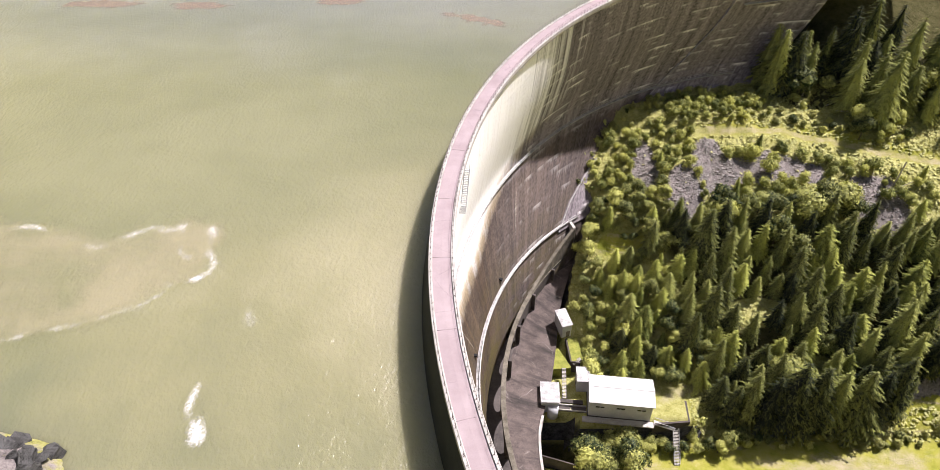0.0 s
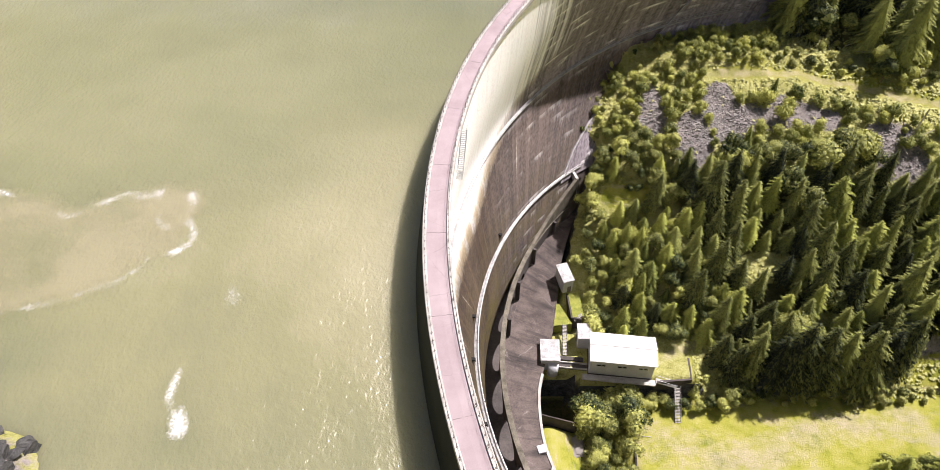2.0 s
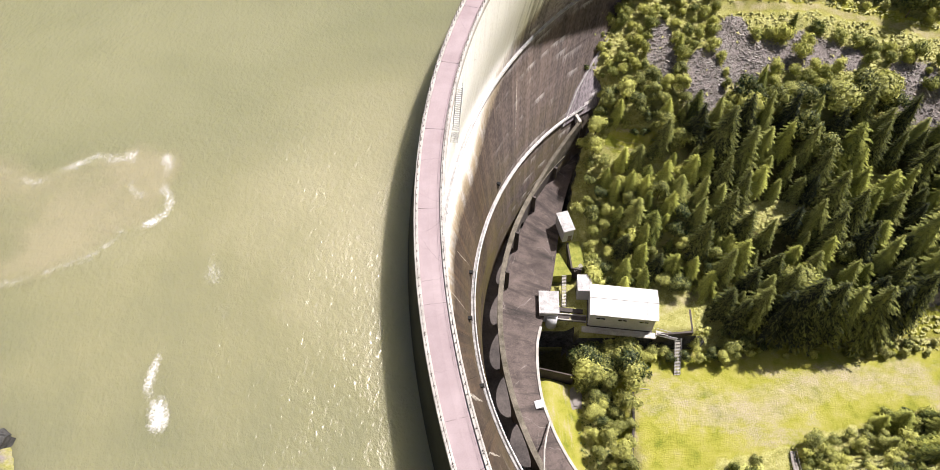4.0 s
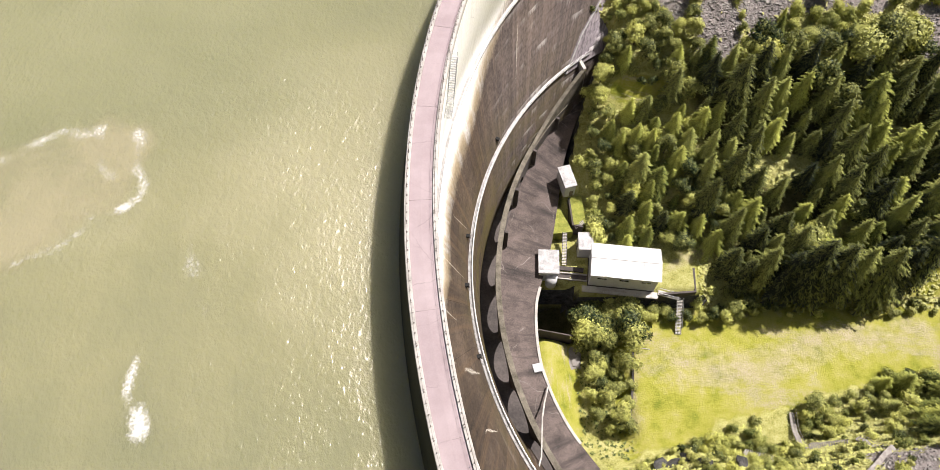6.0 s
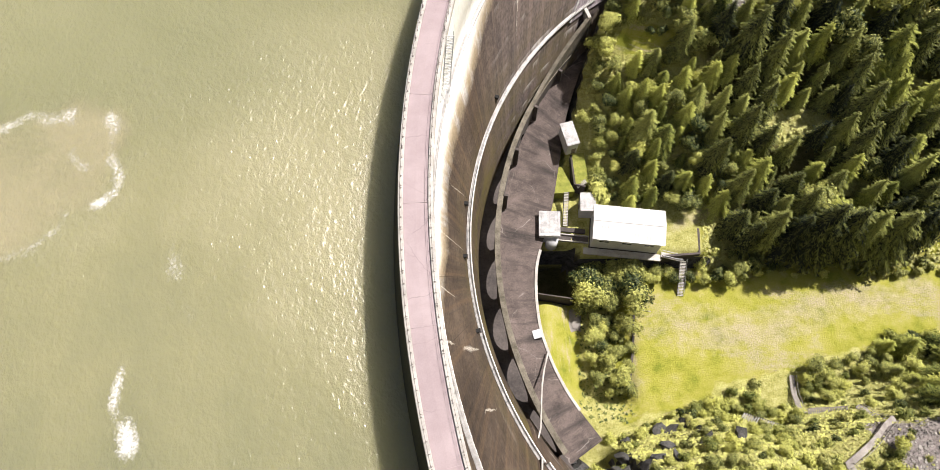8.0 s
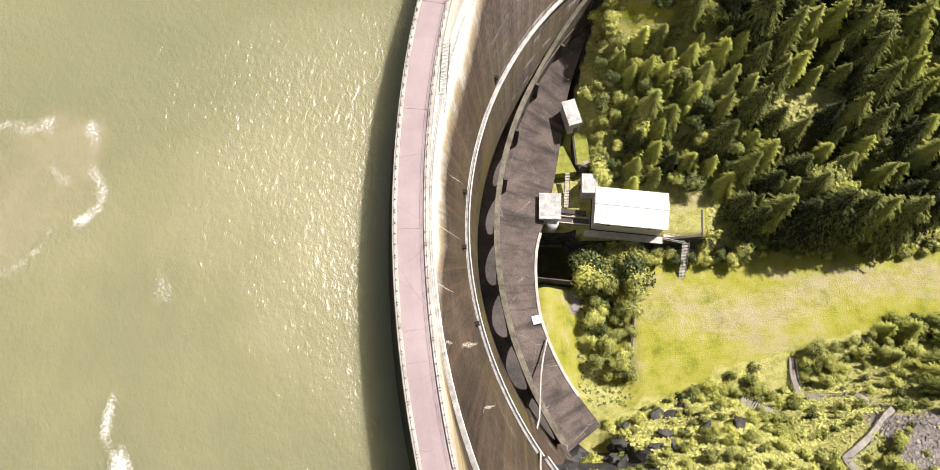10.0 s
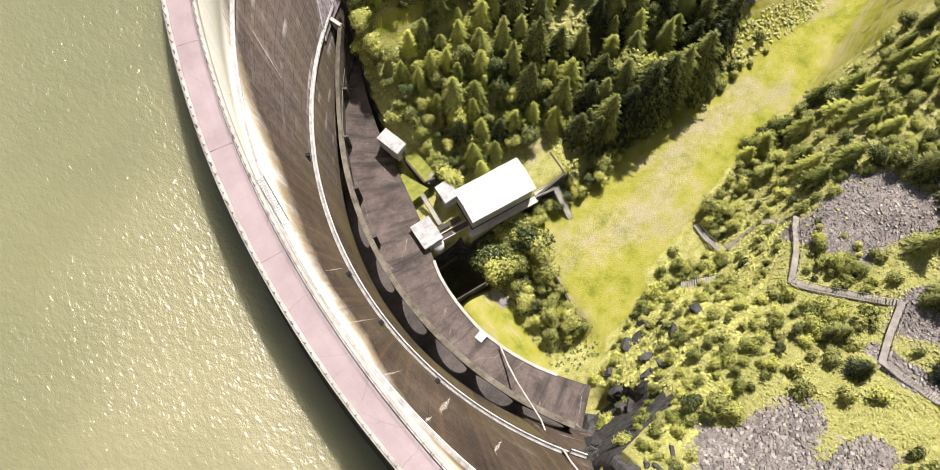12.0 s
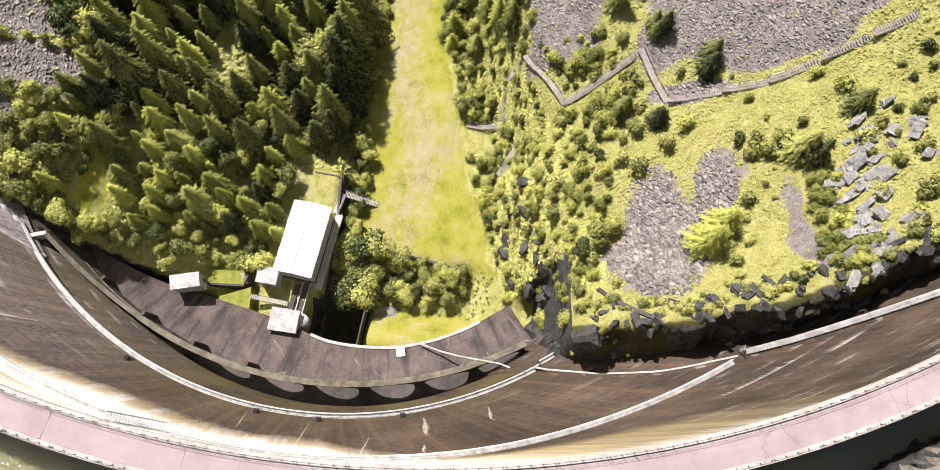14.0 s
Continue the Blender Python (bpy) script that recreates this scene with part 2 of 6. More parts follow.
def apron_concrete():
    """Dark concrete with damp streaks running down the slope of the apron."""
    n = Nodes("apron_concrete", 0.85, 0.3)
    at = n.where()
    sep = n.add("ShaderNodeSeparateXYZ", Vector=at)
    east, north = n.math("SUBTRACT", sep.outputs[0], 76.3), n.math("SUBTRACT", sep.outputs[1], 55.0)
    turn = n.math("ARCTAN2", north, n.math("MULTIPLY", east, -1.0))
    out = n.math("SQRT", n.math("ADD", n.math("MULTIPLY", east, east), n.math("MULTIPLY", north, north)))
    polar = n.add("ShaderNodeCombineXYZ", X=n.math("MULTIPLY", turn, 62.0), Y=out).outputs[0]
    stretch = n.add("ShaderNodeMapping", Vector=polar)
    stretch.inputs["Scale"].default_value = (0.55, 0.07, 1)
    damp = n.noise(stretch.outputs[0], 1.0, 4, 0.6)
    blot, grain = n.noise(at, 0.25, 6, 0.7), n.noise(at, 5.0, 5, 0.7)
    tint = n.ramp(n.math("ADD", n.math("MULTIPLY", blot, 0.5), n.math("MULTIPLY", grain, 0.5)), (0.36, (0.030, 0.023, 0.021)), (0.66, (0.145, 0.112, 0.100)))
    tint = n.mix(n.math("MULTIPLY", n.grey(damp, 0.50, 0.66), 0.7), tint, (0.016, 0.014, 0.013))
    bent = n.tree.nodes.new("ShaderNodeVectorMath")
    bent.operation = "ADD"
    n.put(bent.inputs[0], at)
    n.put(bent.inputs[1], n.add("ShaderNodeTexNoise", Vector=at, Scale=0.6, Detail=4.0).outputs["Color"])
    cell = n.tree.nodes.new("ShaderNodeTexVoronoi")
    cell.feature = "DISTANCE_TO_EDGE"
    n.put(cell.inputs["Vector"], bent.outputs[0])
    cell.inputs["Scale"].default_value = 0.13
    crack = n.math("MULTIPLY", n.grey(cell.outputs["Distance"], 0.011, 0.003), n.grey(n.noise(at, 0.2, 3), 0.50, 0.62))
    n.bump(n.math("ADD", grain, blot), 0.5, 0.08)
    return n.colour(n.mix(n.math("MULTIPLY", crack, 0.35), tint, (0.36, 0.33, 0.30)))


def terrain_cover():
    """Grass, scree, bare earth and rock, told apart by the cover laid over the ground and by its steepness."""
    n = Nodes("ground_cover", 0.95, 0.1)
    at = n.where()
    big, mid, fine = n.noise(at, 0.06, 5), n.noise(at, 0.5, 5), n.noise(at, 3.2, 5, 0.7)
    cover = n.add("ShaderNodeSeparateColor")
    attribute = n.tree.nodes.new("ShaderNodeAttribute")
    attribute.attribute_name = "cover"
    n.put(cover.inputs[0], attribute.outputs["Color"])
    blend = n.math("ADD", n.math("MULTIPLY", mid, 0.5), n.math("MULTIPLY", fine, 0.5))
    wild = n.ramp(blend, (0.32, (0.12, 0.125, 0.032)), (0.46, (0.33, 0.32, 0.095)), (0.60, (0.46, 0.43, 0.18)), (0.70, (0.52, 0.47, 0.32)))
    lawn = n.ramp(n.math("ADD", n.math("MULTIPLY", n.noise(at, 0.16, 5, 0.65), 0.65), n.math("ADD", n.math("MULTIPLY", mid, 0.15), n.math("MULTIPLY", fine, 0.2))),
                  (0.38, (0.155, 0.172, 0.022)), (0.48, (0.255, 0.25, 0.040)), (0.57, (0.30, 0.28, 0.075)), (0.70, (0.33, 0.29, 0.18)))
    # trodden, dusty patches in the turf
    worn = n.math("MULTIPLY", n.grey(n.noise(n.where((0.055, 0.11, 1)), 1.0, 5, 0.65), 0.52, 0.63), n.grey(fine, 0.34, 0.58))
    lawn = n.mix(n.math("MULTIPLY", worn, 0.8), lawn, (0.34, 0.285, 0.215))
    scree = n.ramp(blend, (0.36, (0.12, 0.104, 0.098)), (0.62, (0.35, 0.305, 0.285)))
    earth = n.ramp(blend, (0.34, (0.22, 0.185, 0.115)), (0.62, (0.42, 0.36, 0.25)))
    # rock on steep faces, with the cliffs' shade put into its colour
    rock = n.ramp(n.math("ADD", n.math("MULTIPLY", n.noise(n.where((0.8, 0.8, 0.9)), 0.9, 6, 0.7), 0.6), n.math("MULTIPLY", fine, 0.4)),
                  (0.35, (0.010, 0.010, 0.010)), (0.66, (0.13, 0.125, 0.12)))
    edge = n.math("MULTIPLY", n.math("SUBTRACT", mid, 0.5), 1.4)
    pick = lambda channel, lo=0.35, hi=0.65: n.grey(n.math("ADD", cover.outputs[channel], edge), lo, hi)
    tint = n.mix(pick(2), wild, lawn)
    tint = n.mix(pick(0), tint, scree)
    tint = n.mix(n.math("MULTIPLY", pick(1, 0.2, 0.9), 0.6), tint, earth)
    # alpha marks litter and painted shade: both get a near-black brown
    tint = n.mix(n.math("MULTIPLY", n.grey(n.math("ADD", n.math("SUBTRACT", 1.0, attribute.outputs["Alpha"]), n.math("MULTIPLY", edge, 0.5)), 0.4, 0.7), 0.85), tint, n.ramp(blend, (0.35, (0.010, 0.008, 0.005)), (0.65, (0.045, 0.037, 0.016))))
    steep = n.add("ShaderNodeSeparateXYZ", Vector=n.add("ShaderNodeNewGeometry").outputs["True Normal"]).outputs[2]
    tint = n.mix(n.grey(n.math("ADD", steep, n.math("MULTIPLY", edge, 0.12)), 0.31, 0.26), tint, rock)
    relief = n.math("ADD", n.math("MULTIPLY", n.noise(at, 6.0, 4, 0.7), 0.5), n.math("ADD", n.math("MULTIPLY", fine, 0.6), n.math("MULTIPLY", mid, 0.8)))
    n.bump(n.math("MULTIPLY", relief, n.grey(cover.outputs[2], 1.9, 0.0)), 1.0, 0.6)
    return n.colour(tint)


def lake_water():
    n = Nodes("lake_water", 0.16, 0.8)
    at = n.where()
    n.bsdf.inputs["IOR"].default_value = 1.33
    wide, cloud = n.noise(n.where((0.010, 0.016, 1)), 1.0, 4), n.noise(n.where((0.045, 0.03, 1)), 1.0, 5, 0.6)
    tint = n.ramp(n.math("ADD", n.math("MULTIPLY", wide, 0.55), n.math("MULTIPLY", cloud, 0.45)),
                  (0.36, (0.145, 0.147, 0.085)), (0.50, (0.200, 0.190, 0.105)), (0.64, (0.265, 0.245, 0.148)))
    # silty yellow water lies south of a ragged line, clearer grey-green water north of it
    sep = n.add("ShaderNodeSeparateXYZ", Vector=at)
    front = n.math("ADD", n.math("SUBTRACT", sep.outputs[1], n.math("MULTIPLY", n.math("ADD", sep.outputs[0], 10.0), 0.9)), n.math("MULTIPLY", n.math("SUBTRACT", cloud, 0.5), 60.0))
    tint = n.mix(n.math("MULTIPLY", n.grey(front, 64.0, 92.0), 0.8), tint, n.ramp(wide, (0.35, (0.118, 0.124, 0.064)), (0.65, (0.180, 0.178, 0.098))))
    # far north greyed in the colour, standing in for the sky it reflects
    tint = n.mix(n.math("MULTIPLY", n.grey(n.math("ADD", sep.outputs[1], n.math("MULTIPLY", cloud, 40.0)), 120.0, 170.0), 0.85), tint, n.ramp(wide, (0.35, (0.150, 0.156, 0.132)), (0.65, (0.215, 0.218, 0.192))))
    n.bsdf.subsurface_method = "BURLEY"
    n.bsdf.inputs["Subsurface Weight"].default_value = 0.62
    n.bsdf.inputs["Subsurface Radius"].default_value = (1.0, 1.0, 0.7)
    n.bsdf.inputs["Subsurface Scale"].default_value = 6.5
    ripple = n.noise(n.where((1.0, 0.62, 1), turn=(0, 0, 0.5)), 1.5, 3, 0.6)
    swell = n.noise(n.where((1.0, 0.7, 1), turn=(0, 0, 0.4)), 0.45, 3)
    chop = n.math("ADD", n.math("MULTIPLY", ripple, 0.6), n.math("MULTIPLY", swell, 0.35))
    n.bump(n.math("MULTIPLY", chop, n.math("ADD", n.math("MULTIPLY", n.grey(cloud, 0.30, 0.70), 0.5), 0.5)), 1.0, 0.5)
    return n.colour(tint)


def scum(name, colour, edge, scale=0.9, most=0.9, soft=0.35):
    """Foam and silt on the water: broken up by noise, gone where its sheet ends."""
    n = Nodes(name, 0.7, 0.3)
    attribute = n.tree.nodes.new("ShaderNodeAttribute")
    attribute.attribute_name = "cover"
    fine = n.noise(n.where(), scale, 6, 0.75)
    dense = n.grey(n.math("ADD", attribute.outputs["Fac"], n.math("MULTIPLY", n.math("SUBTRACT", fine, 0.5), 2.2)), edge, edge + soft)
    n.put(n.bsdf.inputs["Alpha"], n.math("MULTIPLY", dense, most, True))
    return n.colour((*colour, 1))


M = {
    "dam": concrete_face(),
    "ground": terrain_cover(),
    "water": lake_water(),
    "foam": scum("foam", (0.70, 0.68, 0.64), 0.45, 2.6, 0.85, 0.85),
    "silt": scum("silt", (0.40, 0.345, 0.225), 0.10, 0.12, 0.36, 0.9),
    "algae": scum("red_scum", (0.25, 0.175, 0.135), 0.30, 0.30, 0.5),
    "road": cracked_road(),
    "apron": apron_concrete(),
    "joint": plain("joint_filler", (0.27, 0.215, 0.215), (0.39, 0.33, 0.33), 1.4),
    "walk": plain("walkway_concrete", (0.17, 0.162, 0.157), (0.44, 0.425, 0.41), 2.4),
    "curb": plain("pale_concrete", (0.24, 0.22, 0.20), (0.48, 0.455, 0.42), 1.4),
    # wet concrete, darkened further: the face's shade is put into the colour
    "wet": plain("shaded_upstream_concrete", (0.008, 0.009, 0.009), (0.026, 0.028, 0.027), 0.8),
    "stain": plain("stained_concrete", (0.030, 0.026, 0.025), (0.10, 0.084, 0.077), 0.6, 0.9, 0.5),
    "lawn": plain("terrace_grass", (0.15, 0.175, 0.028), (0.34, 0.335, 0.075), 2.6, 0.95, 0.9, 0.0, 0.3),
    "steel": plain("galvanised_steel", (0.30, 0.30, 0.30), (0.50, 0.50, 0.49), 2.0, 0.5, 0.1, 0.6),
    "rust": plain("rusted_steel", (0.075, 0.062, 0.056), (0.17, 0.142, 0.128), 2.0, 0.8, 0.2),
    "tin": plain("pale_sheet_roof", (0.40, 0.39, 0.385), (0.56, 0.545, 0.535), 0.6, 0.6, 0.1, 0.1),
    "plaster": plain("white_plaster", (0.34, 0.34, 0.35), (0.48, 0.48, 0.49), 0.8, 0.9, 0.15),
    "glass": plain("dark_window", (0.012, 0.014, 0.016), (0.03, 0.032, 0.036), 1.0, 0.12, 0.0, 0.0, 0.01, 0.5),
    "dark": plain("black_opening", (0.006, 0.006, 0.006), (0.016, 0.015, 0.014), 1.0),
    "slab": cracked("pale_slab_rock", (0.10, 0.097, 0.094), (0.46, 0.445, 0.43), 0.012),
    "stone": stones(),
    # crag rock darkened below its own tone to hold the shade over the cleft
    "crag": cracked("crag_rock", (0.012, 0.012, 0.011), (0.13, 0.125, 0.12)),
    "bark": plain("spruce_bark", (0.05, 0.036, 0.026), (0.13, 0.10, 0.075), 3.0),
    "dead": plain("bleached_wood", (0.32, 0.29, 0.25), (0.60, 0.56, 0.50), 3.0),
    "wood": plain("weathered_planks", (0.16, 0.14, 0.125), (0.34, 0.31, 0.28), 2.0),
    "spruce": leafy("spruce_needles", (0.004, 0.009, 0.006), (0.36, 0.375, 0.10), 0.03, 0.42, 0.32, 0.78),
    "larch": leafy("larch_needles", (0.030, 0.046, 0.011), (0.48, 0.495, 0.11), 0.12, 0.40, 0.25, 0.80),
    "leaf": leafy("broad_leaves", (0.018, 0.034, 0.010), (0.58, 0.575, 0.16), 0.10, 0.45, 0.26, 0.80),
    "bush": leafy("bush_leaves", (0.045, 0.068, 0.014), (0.60, 0.59, 0.15), 0.14),
    "herb": leafy("herb_leaves", (0.10, 0.115, 0.028), (0.60, 0.575, 0.20), 0.2),
}
# ------------------------------------------------------------------ the shape of the place
CREST, WATER = 78.0, 70.0
# downstream face of the arch: height, circle centre x, y, radius
LEVELS = np.array([(12, 58.5, 54, 56.3), (14.5, 60, 54, 58.2), (26, 68.35, 53.92, 68.6), (43.5, 102.43, 52.81, 109.0),
                   (64, 115.0, 43.5, 119.8), (78, 115.05, 41.39, 119.18), (82, 115.05, 41.39, 119.18)])
AXIS = (115.05, 41.39)


def face_circle(z):
    zs = np.linspace(z - 4, z + 4, 9)
    return [float(np.mean(np.interp(zs, LEVELS[:, 0], LEVELS[:, k]))) for k in (1, 2, 3)]


def on_face(deg, z, out=0.0):
    """A point of the downstream face at an angle (negative: north), out metres in front of it."""
    cx, cy, r = face_circle(z)
    a = radians(deg)
    return Vector((cx - (r - out) * math.cos(a), cy - (r - out) * math.sin(a), z))


def on_crest(deg, r, z):
    a = radians(deg)
    return Vector((AXIS[0] - r * math.cos(a), AXIS[1] - r * math.sin(a), z))


def step(a, b, t):
    t = np.clip((t - a) / (b - a), 0, 1)
    return t * t * (3 - 2 * t)


_rng = np.random.RandomState(5)
_LAT = _rng.rand(64, 64)


def vnoise(x, y):
    """Smooth value noise, period 64."""
    xi, yi = np.floor(x).astype(int), np.floor(y).astype(int)
    fx, fy = x - xi, y - yi
    fx, fy = fx * fx * (3 - 2 * fx), fy * fy * (3 - 2 * fy)
    g = lambda i, j: _LAT[(xi + i) % 64, (yi + j) % 64]
    return (g(0, 0) * (1 - fx) + g(1, 0) * fx) * (1 - fy) + (g(0, 1) * (1 - fx) + g(1, 1) * fx) * fy - 0.5


GAP_Y = [-60, -45, -38, -30.2, -23.9, -17.9, -12.1, -6.4, 0.4, 5, 10.5, 16.1]
GAP_X = [45, 32, 27, 22.2, 19.1, 16.6, 14.4, 12.7, 11.8, 11.3, 10.9, 11.3]


def cleft(x, y):
    """Distance east of the foot of the southern abutment."""
    return (x - np.interp(y, GAP_Y, GAP_X)) * (0.93 - 0.1 * step(-10, -30, y))


def ground(x, y):
    """Height of the ground, also under the lake."""
    x, y = np.asarray(x, float), np.asarray(y, float)
    rough = 1.6 * vnoise(x / 9, y / 9) + 0.8 * vnoise(x / 3.7 + 9, y / 3.7) + 0.35 * vnoise(x / 1.6, y / 1.6 + 5)
    # northern slope: rises from the meadow to a bench with a path, then on to the mountain
    foot = 57 + 0.02 * np.maximum(x - 70, 0)
    n = np.maximum(y - foot, 0)
    north = np.minimum(0.62 * n, 0.62 * 52 + 0.33 * np.maximum(n - 52, 0)) - 6 * np.clip((50 - x) / 30, 0, 1) * step(2, 12, n)
    bench = 41 + 0.9 * np.maximum(x - 98, 0) + 0.55 * np.maximum(y - 166, 0)
    north = np.where(north > bench, bench, north)
    # terrace of the machine hall and its outbuildings
    hall = step(12, 16, x) * step(54, 51, x) * step(57.0, 58.5, y) * step(76, 70, y)
    north = north * (1 - hall) + 6.2 * hall
    # southern spur: a cliff over the meadow, then a broken slope
    s = (x - 24) * 0.33 - (y - 20) * 0.94
    s = s - 6.5 * step(42, 62, x)
    slope = 24 * step(-1, 11, s) + 0.62 * np.maximum(s - 8, 0)
    # rock wall that stands over the cleft beside the southern abutment
    d = cleft(x, y) + 2.2 * vnoise(x / 4.5 + 3, y / 4.5) + 0.9 * vnoise(x / 1.7, y / 1.7 + 8)
    touch = 36.5 - 0.6 * y
    wall = touch - 9 + 18 * np.clip((d - 1.2) / 4.3, 0, 1) + 2 * step(5.5, 9.0, d)
    south = slope + (wall - slope) * np.exp(-np.maximum(d - 5.5, 0) / 11) * np.where(wall > slope, step(-2, 7, s), step(3, 1.5, d)) * step(16, 10, y)
    wild = np.clip(np.maximum(n / 8, s / 4), 0, 1)
    z = np.maximum(north, south) + rough * (0.08 + wild) * (1 - hall)
    # hollow between the apron and the meadow
    hollow = step(36, 31, x) * step(24, 29, y) * step(60, 56, y)
    z = z - 2.2 * hollow + 5.0 * step(24, 15, x) * step(22, 27, y) * step(49.6, 48.8, y)
    pit = step(24, 21, x) * step(49.2, 49.9, y) * step(61, 58, y)
    z = z * (1 - pit) - 6 * pit
    # under the plunge basin and its apron
    w = np.hypot(x - 76.3, y - 55)
    low = 60 + 0.42 * np.maximum(y - 84, 0)
    basin = step(0, 3.5, w - low) * step(116, 110, y) * step(0, 10, 60 - x) * step(11, 16, y)
    z = np.where(basin > 0, np.minimum(z, z * (1 - basin) + 2.0 * basin), z)
    # lake bed and the banks above it
    r = np.hypot(x - AXIS[0], y - AXIS[1])
    low_r = 126.5 - 2.2 * step(30, 10, y)
    up = step(0.0, 3.2, r - low_r) * step(95, 60, x)
    bank = 70.5 - 0.55 * (y + 16 - 0.03 * np.minimum(x + 20, 0) * np.minimum(x + 20, 0) * 0.35) + 3 * rough
    shoal = 78.5 - 0.79 * np.hypot((x + 60) / 1.3, y - 3.5)
    bed = np.maximum(np.maximum(np.minimum(bank, 110), 50), shoal + 1.5 * rough)
    z = z * (1 - up) + bed * up
    far = step(220, 900, np.hypot(x - 40, y - 50))
    return z + 150 * far * (0.6 + vnoise(x / 260, y / 260))


def gz(x, y):
    return float(ground(np.array([x]), np.array([y]))[0])
# ------------------------------------------------------------------ mesh helpers
def mesh_from(name, verts, faces, material=None, smooth=False):
    me = bpy.data.meshes.new(name)
    me.from_pydata([tuple(v) for v in verts], [], faces)
    if material:
        me.materials.append(material)
    if smooth:
        me.polygons.foreach_set("use_smooth", [True] * len(me.polygons))
    me.update()
    return me


def foliage(name, verts, faces, outward, material, own=0.9):
    """Leaves as loose faces, turned outwards and shaded as the rounded mass that they form."""
    flat, normals = [], []
    for face, out in zip(faces, outward):
        a, b, c = (Vector(verts[i]) for i in face[:3])
        n = (b - a).cross(c - a).normalized()
        if n.dot(out) < 0:
            face, n = face[::-1], -n
        flat.append(face)
        normals += [(n * own + out.normalized()).normalized()] * len(face)
    me = mesh_from(name, verts, flat, material, True)
    me.normals_split_custom_set(normals)
    return me


def link(name, bm, material, parent=None, label="", smooth=False):
    """Link a bmesh as one mesh object, under a parent if given."""
    me = bpy.data.meshes.new(name)
    bmesh.ops.recalc_face_normals(bm, faces=bm.faces)
    bm.to_mesh(me)
    bm.free()
    me.materials.append(material)
    if smooth:
        me.polygons.foreach_set("use_smooth", [True] * len(me.polygons))
    ob = new(name, me)
    ob.parent = parent
    return tagged(ob, label)


def share(name, me, parent, m):
    ob = new(name, me)
    ob.parent, ob.matrix_local = parent, m
    return ob


def thing(name, label, category, group="", kind="", m=None):
    ob = new(name)
    if m is not None:
        ob.matrix_world = m
    return tagged(ob, label, category, group, kind)


def add_box(bm, size, m=None, bevel=0.0):
    made = bmesh.ops.create_cube(bm, size=1.0, matrix=(m or Matrix()) @ Matrix.Diagonal((*size, 1)))
    if bevel:
        edges = {e for v in made["verts"] for e in v.link_edges}
        bmesh.ops.bevel(bm, geom=list(edges), offset=bevel, segments=1, affect="EDGES")
    return bm


def box(size, m=None, bevel=0.0):
    return add_box(bmesh.new(), size, m, bevel)


def sweep(points, profile, closed=True):
    """A strip: a profile of (side, up) carried along points; side is to the right of the way."""
    bm = bmesh.new()
    points = [Vector(p) for p in points]
    rings = []
    for i, p in enumerate(points):
        way = (points[min(i + 1, len(points) - 1)] - points[max(i - 1, 0)])
        flat = Vector((way.x, way.y, 0)).normalized()
        right = Vector((flat.y, -flat.x, 0))
        rings.append([bm.verts.new(p + right * a + Vector((0, 0, b))) for a, b in profile])
    count = len(profile)
    for a, b in zip(rings, rings[1:]):
        for k in range(count if closed else count - 1):
            bm.faces.new((a[k], a[(k + 1) % count], b[(k + 1) % count], b[k]))
    if closed:
        bm.faces.new(rings[0])
        bm.faces.new(rings[-1][::-1])
    return bm


def tube(points, radius, sides=6):
    return sweep(points, [(radius * math.cos(math.tau * k / sides), radius * math.sin(math.tau * k / sides)) for k in range(sides)])


# ------------------------------------------------------------------ the dam
N_END, S_END = -84.0, 52.0
DEGREES = np.arange(N_END, S_END + 0.01, 1.0)


def build_dam():
    zs = [12, 14.5, 17, 20, 23, 26, 29, 32, 35, 38, 41, 44, 47, 50, 54, 58, 62, 66, 70, 74, 77.35]
    verts, faces, uvs = [], [], []
    for z in zs:
        for d in DEGREES:
            verts.append(on_face(d, z))
            uvs.append((radians(d) * 119.2, z))
    count = len(DEGREES)
    for i in range(len(zs) - 1):
        for j in range(count - 1):
            a = i * count + j
            faces.append((a, a + 1, a + count + 1, a + count))
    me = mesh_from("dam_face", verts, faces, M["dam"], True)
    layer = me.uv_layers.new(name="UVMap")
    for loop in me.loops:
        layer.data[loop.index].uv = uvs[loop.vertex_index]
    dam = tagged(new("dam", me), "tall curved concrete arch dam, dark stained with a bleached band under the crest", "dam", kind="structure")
    # upstream face, crest core and ends
    verts, faces = [], []
    lean = [(77.35, 122.42), (WATER - 1, 123.95), (60, 125.8), (40, 129), (12, 131)]
    for z, r in lean:
        verts += [on_crest(d, r, z) for d in DEGREES]
    for i in range(len(lean) - 1):
        for j in range(count - 1):
            a = i * count + j
            faces.append((a, a + 1, a + count + 1, a + count))
    tagged(share("upstream_face", mesh_from("upstream_face", verts, faces, M["wet"], True), dam, Matrix()), "wet concrete face above the lake, shade painted into its dark colour")
    # deck with a cornice on both sides
    line = [on_crest(d, 121.2, 77.35) for d in np.arange(N_END, S_END + 0.01, 0.75)]
    link("crest_slab", sweep(line, [(-2.15, -0.5), (1.2, -0.5), (1.28, 0.0), (1.28, 0.45), (-2.4, 0.45), (-2.4, 0.0)]), M["curb"], dam, "pale concrete crest slab with a cornice")
    return dam


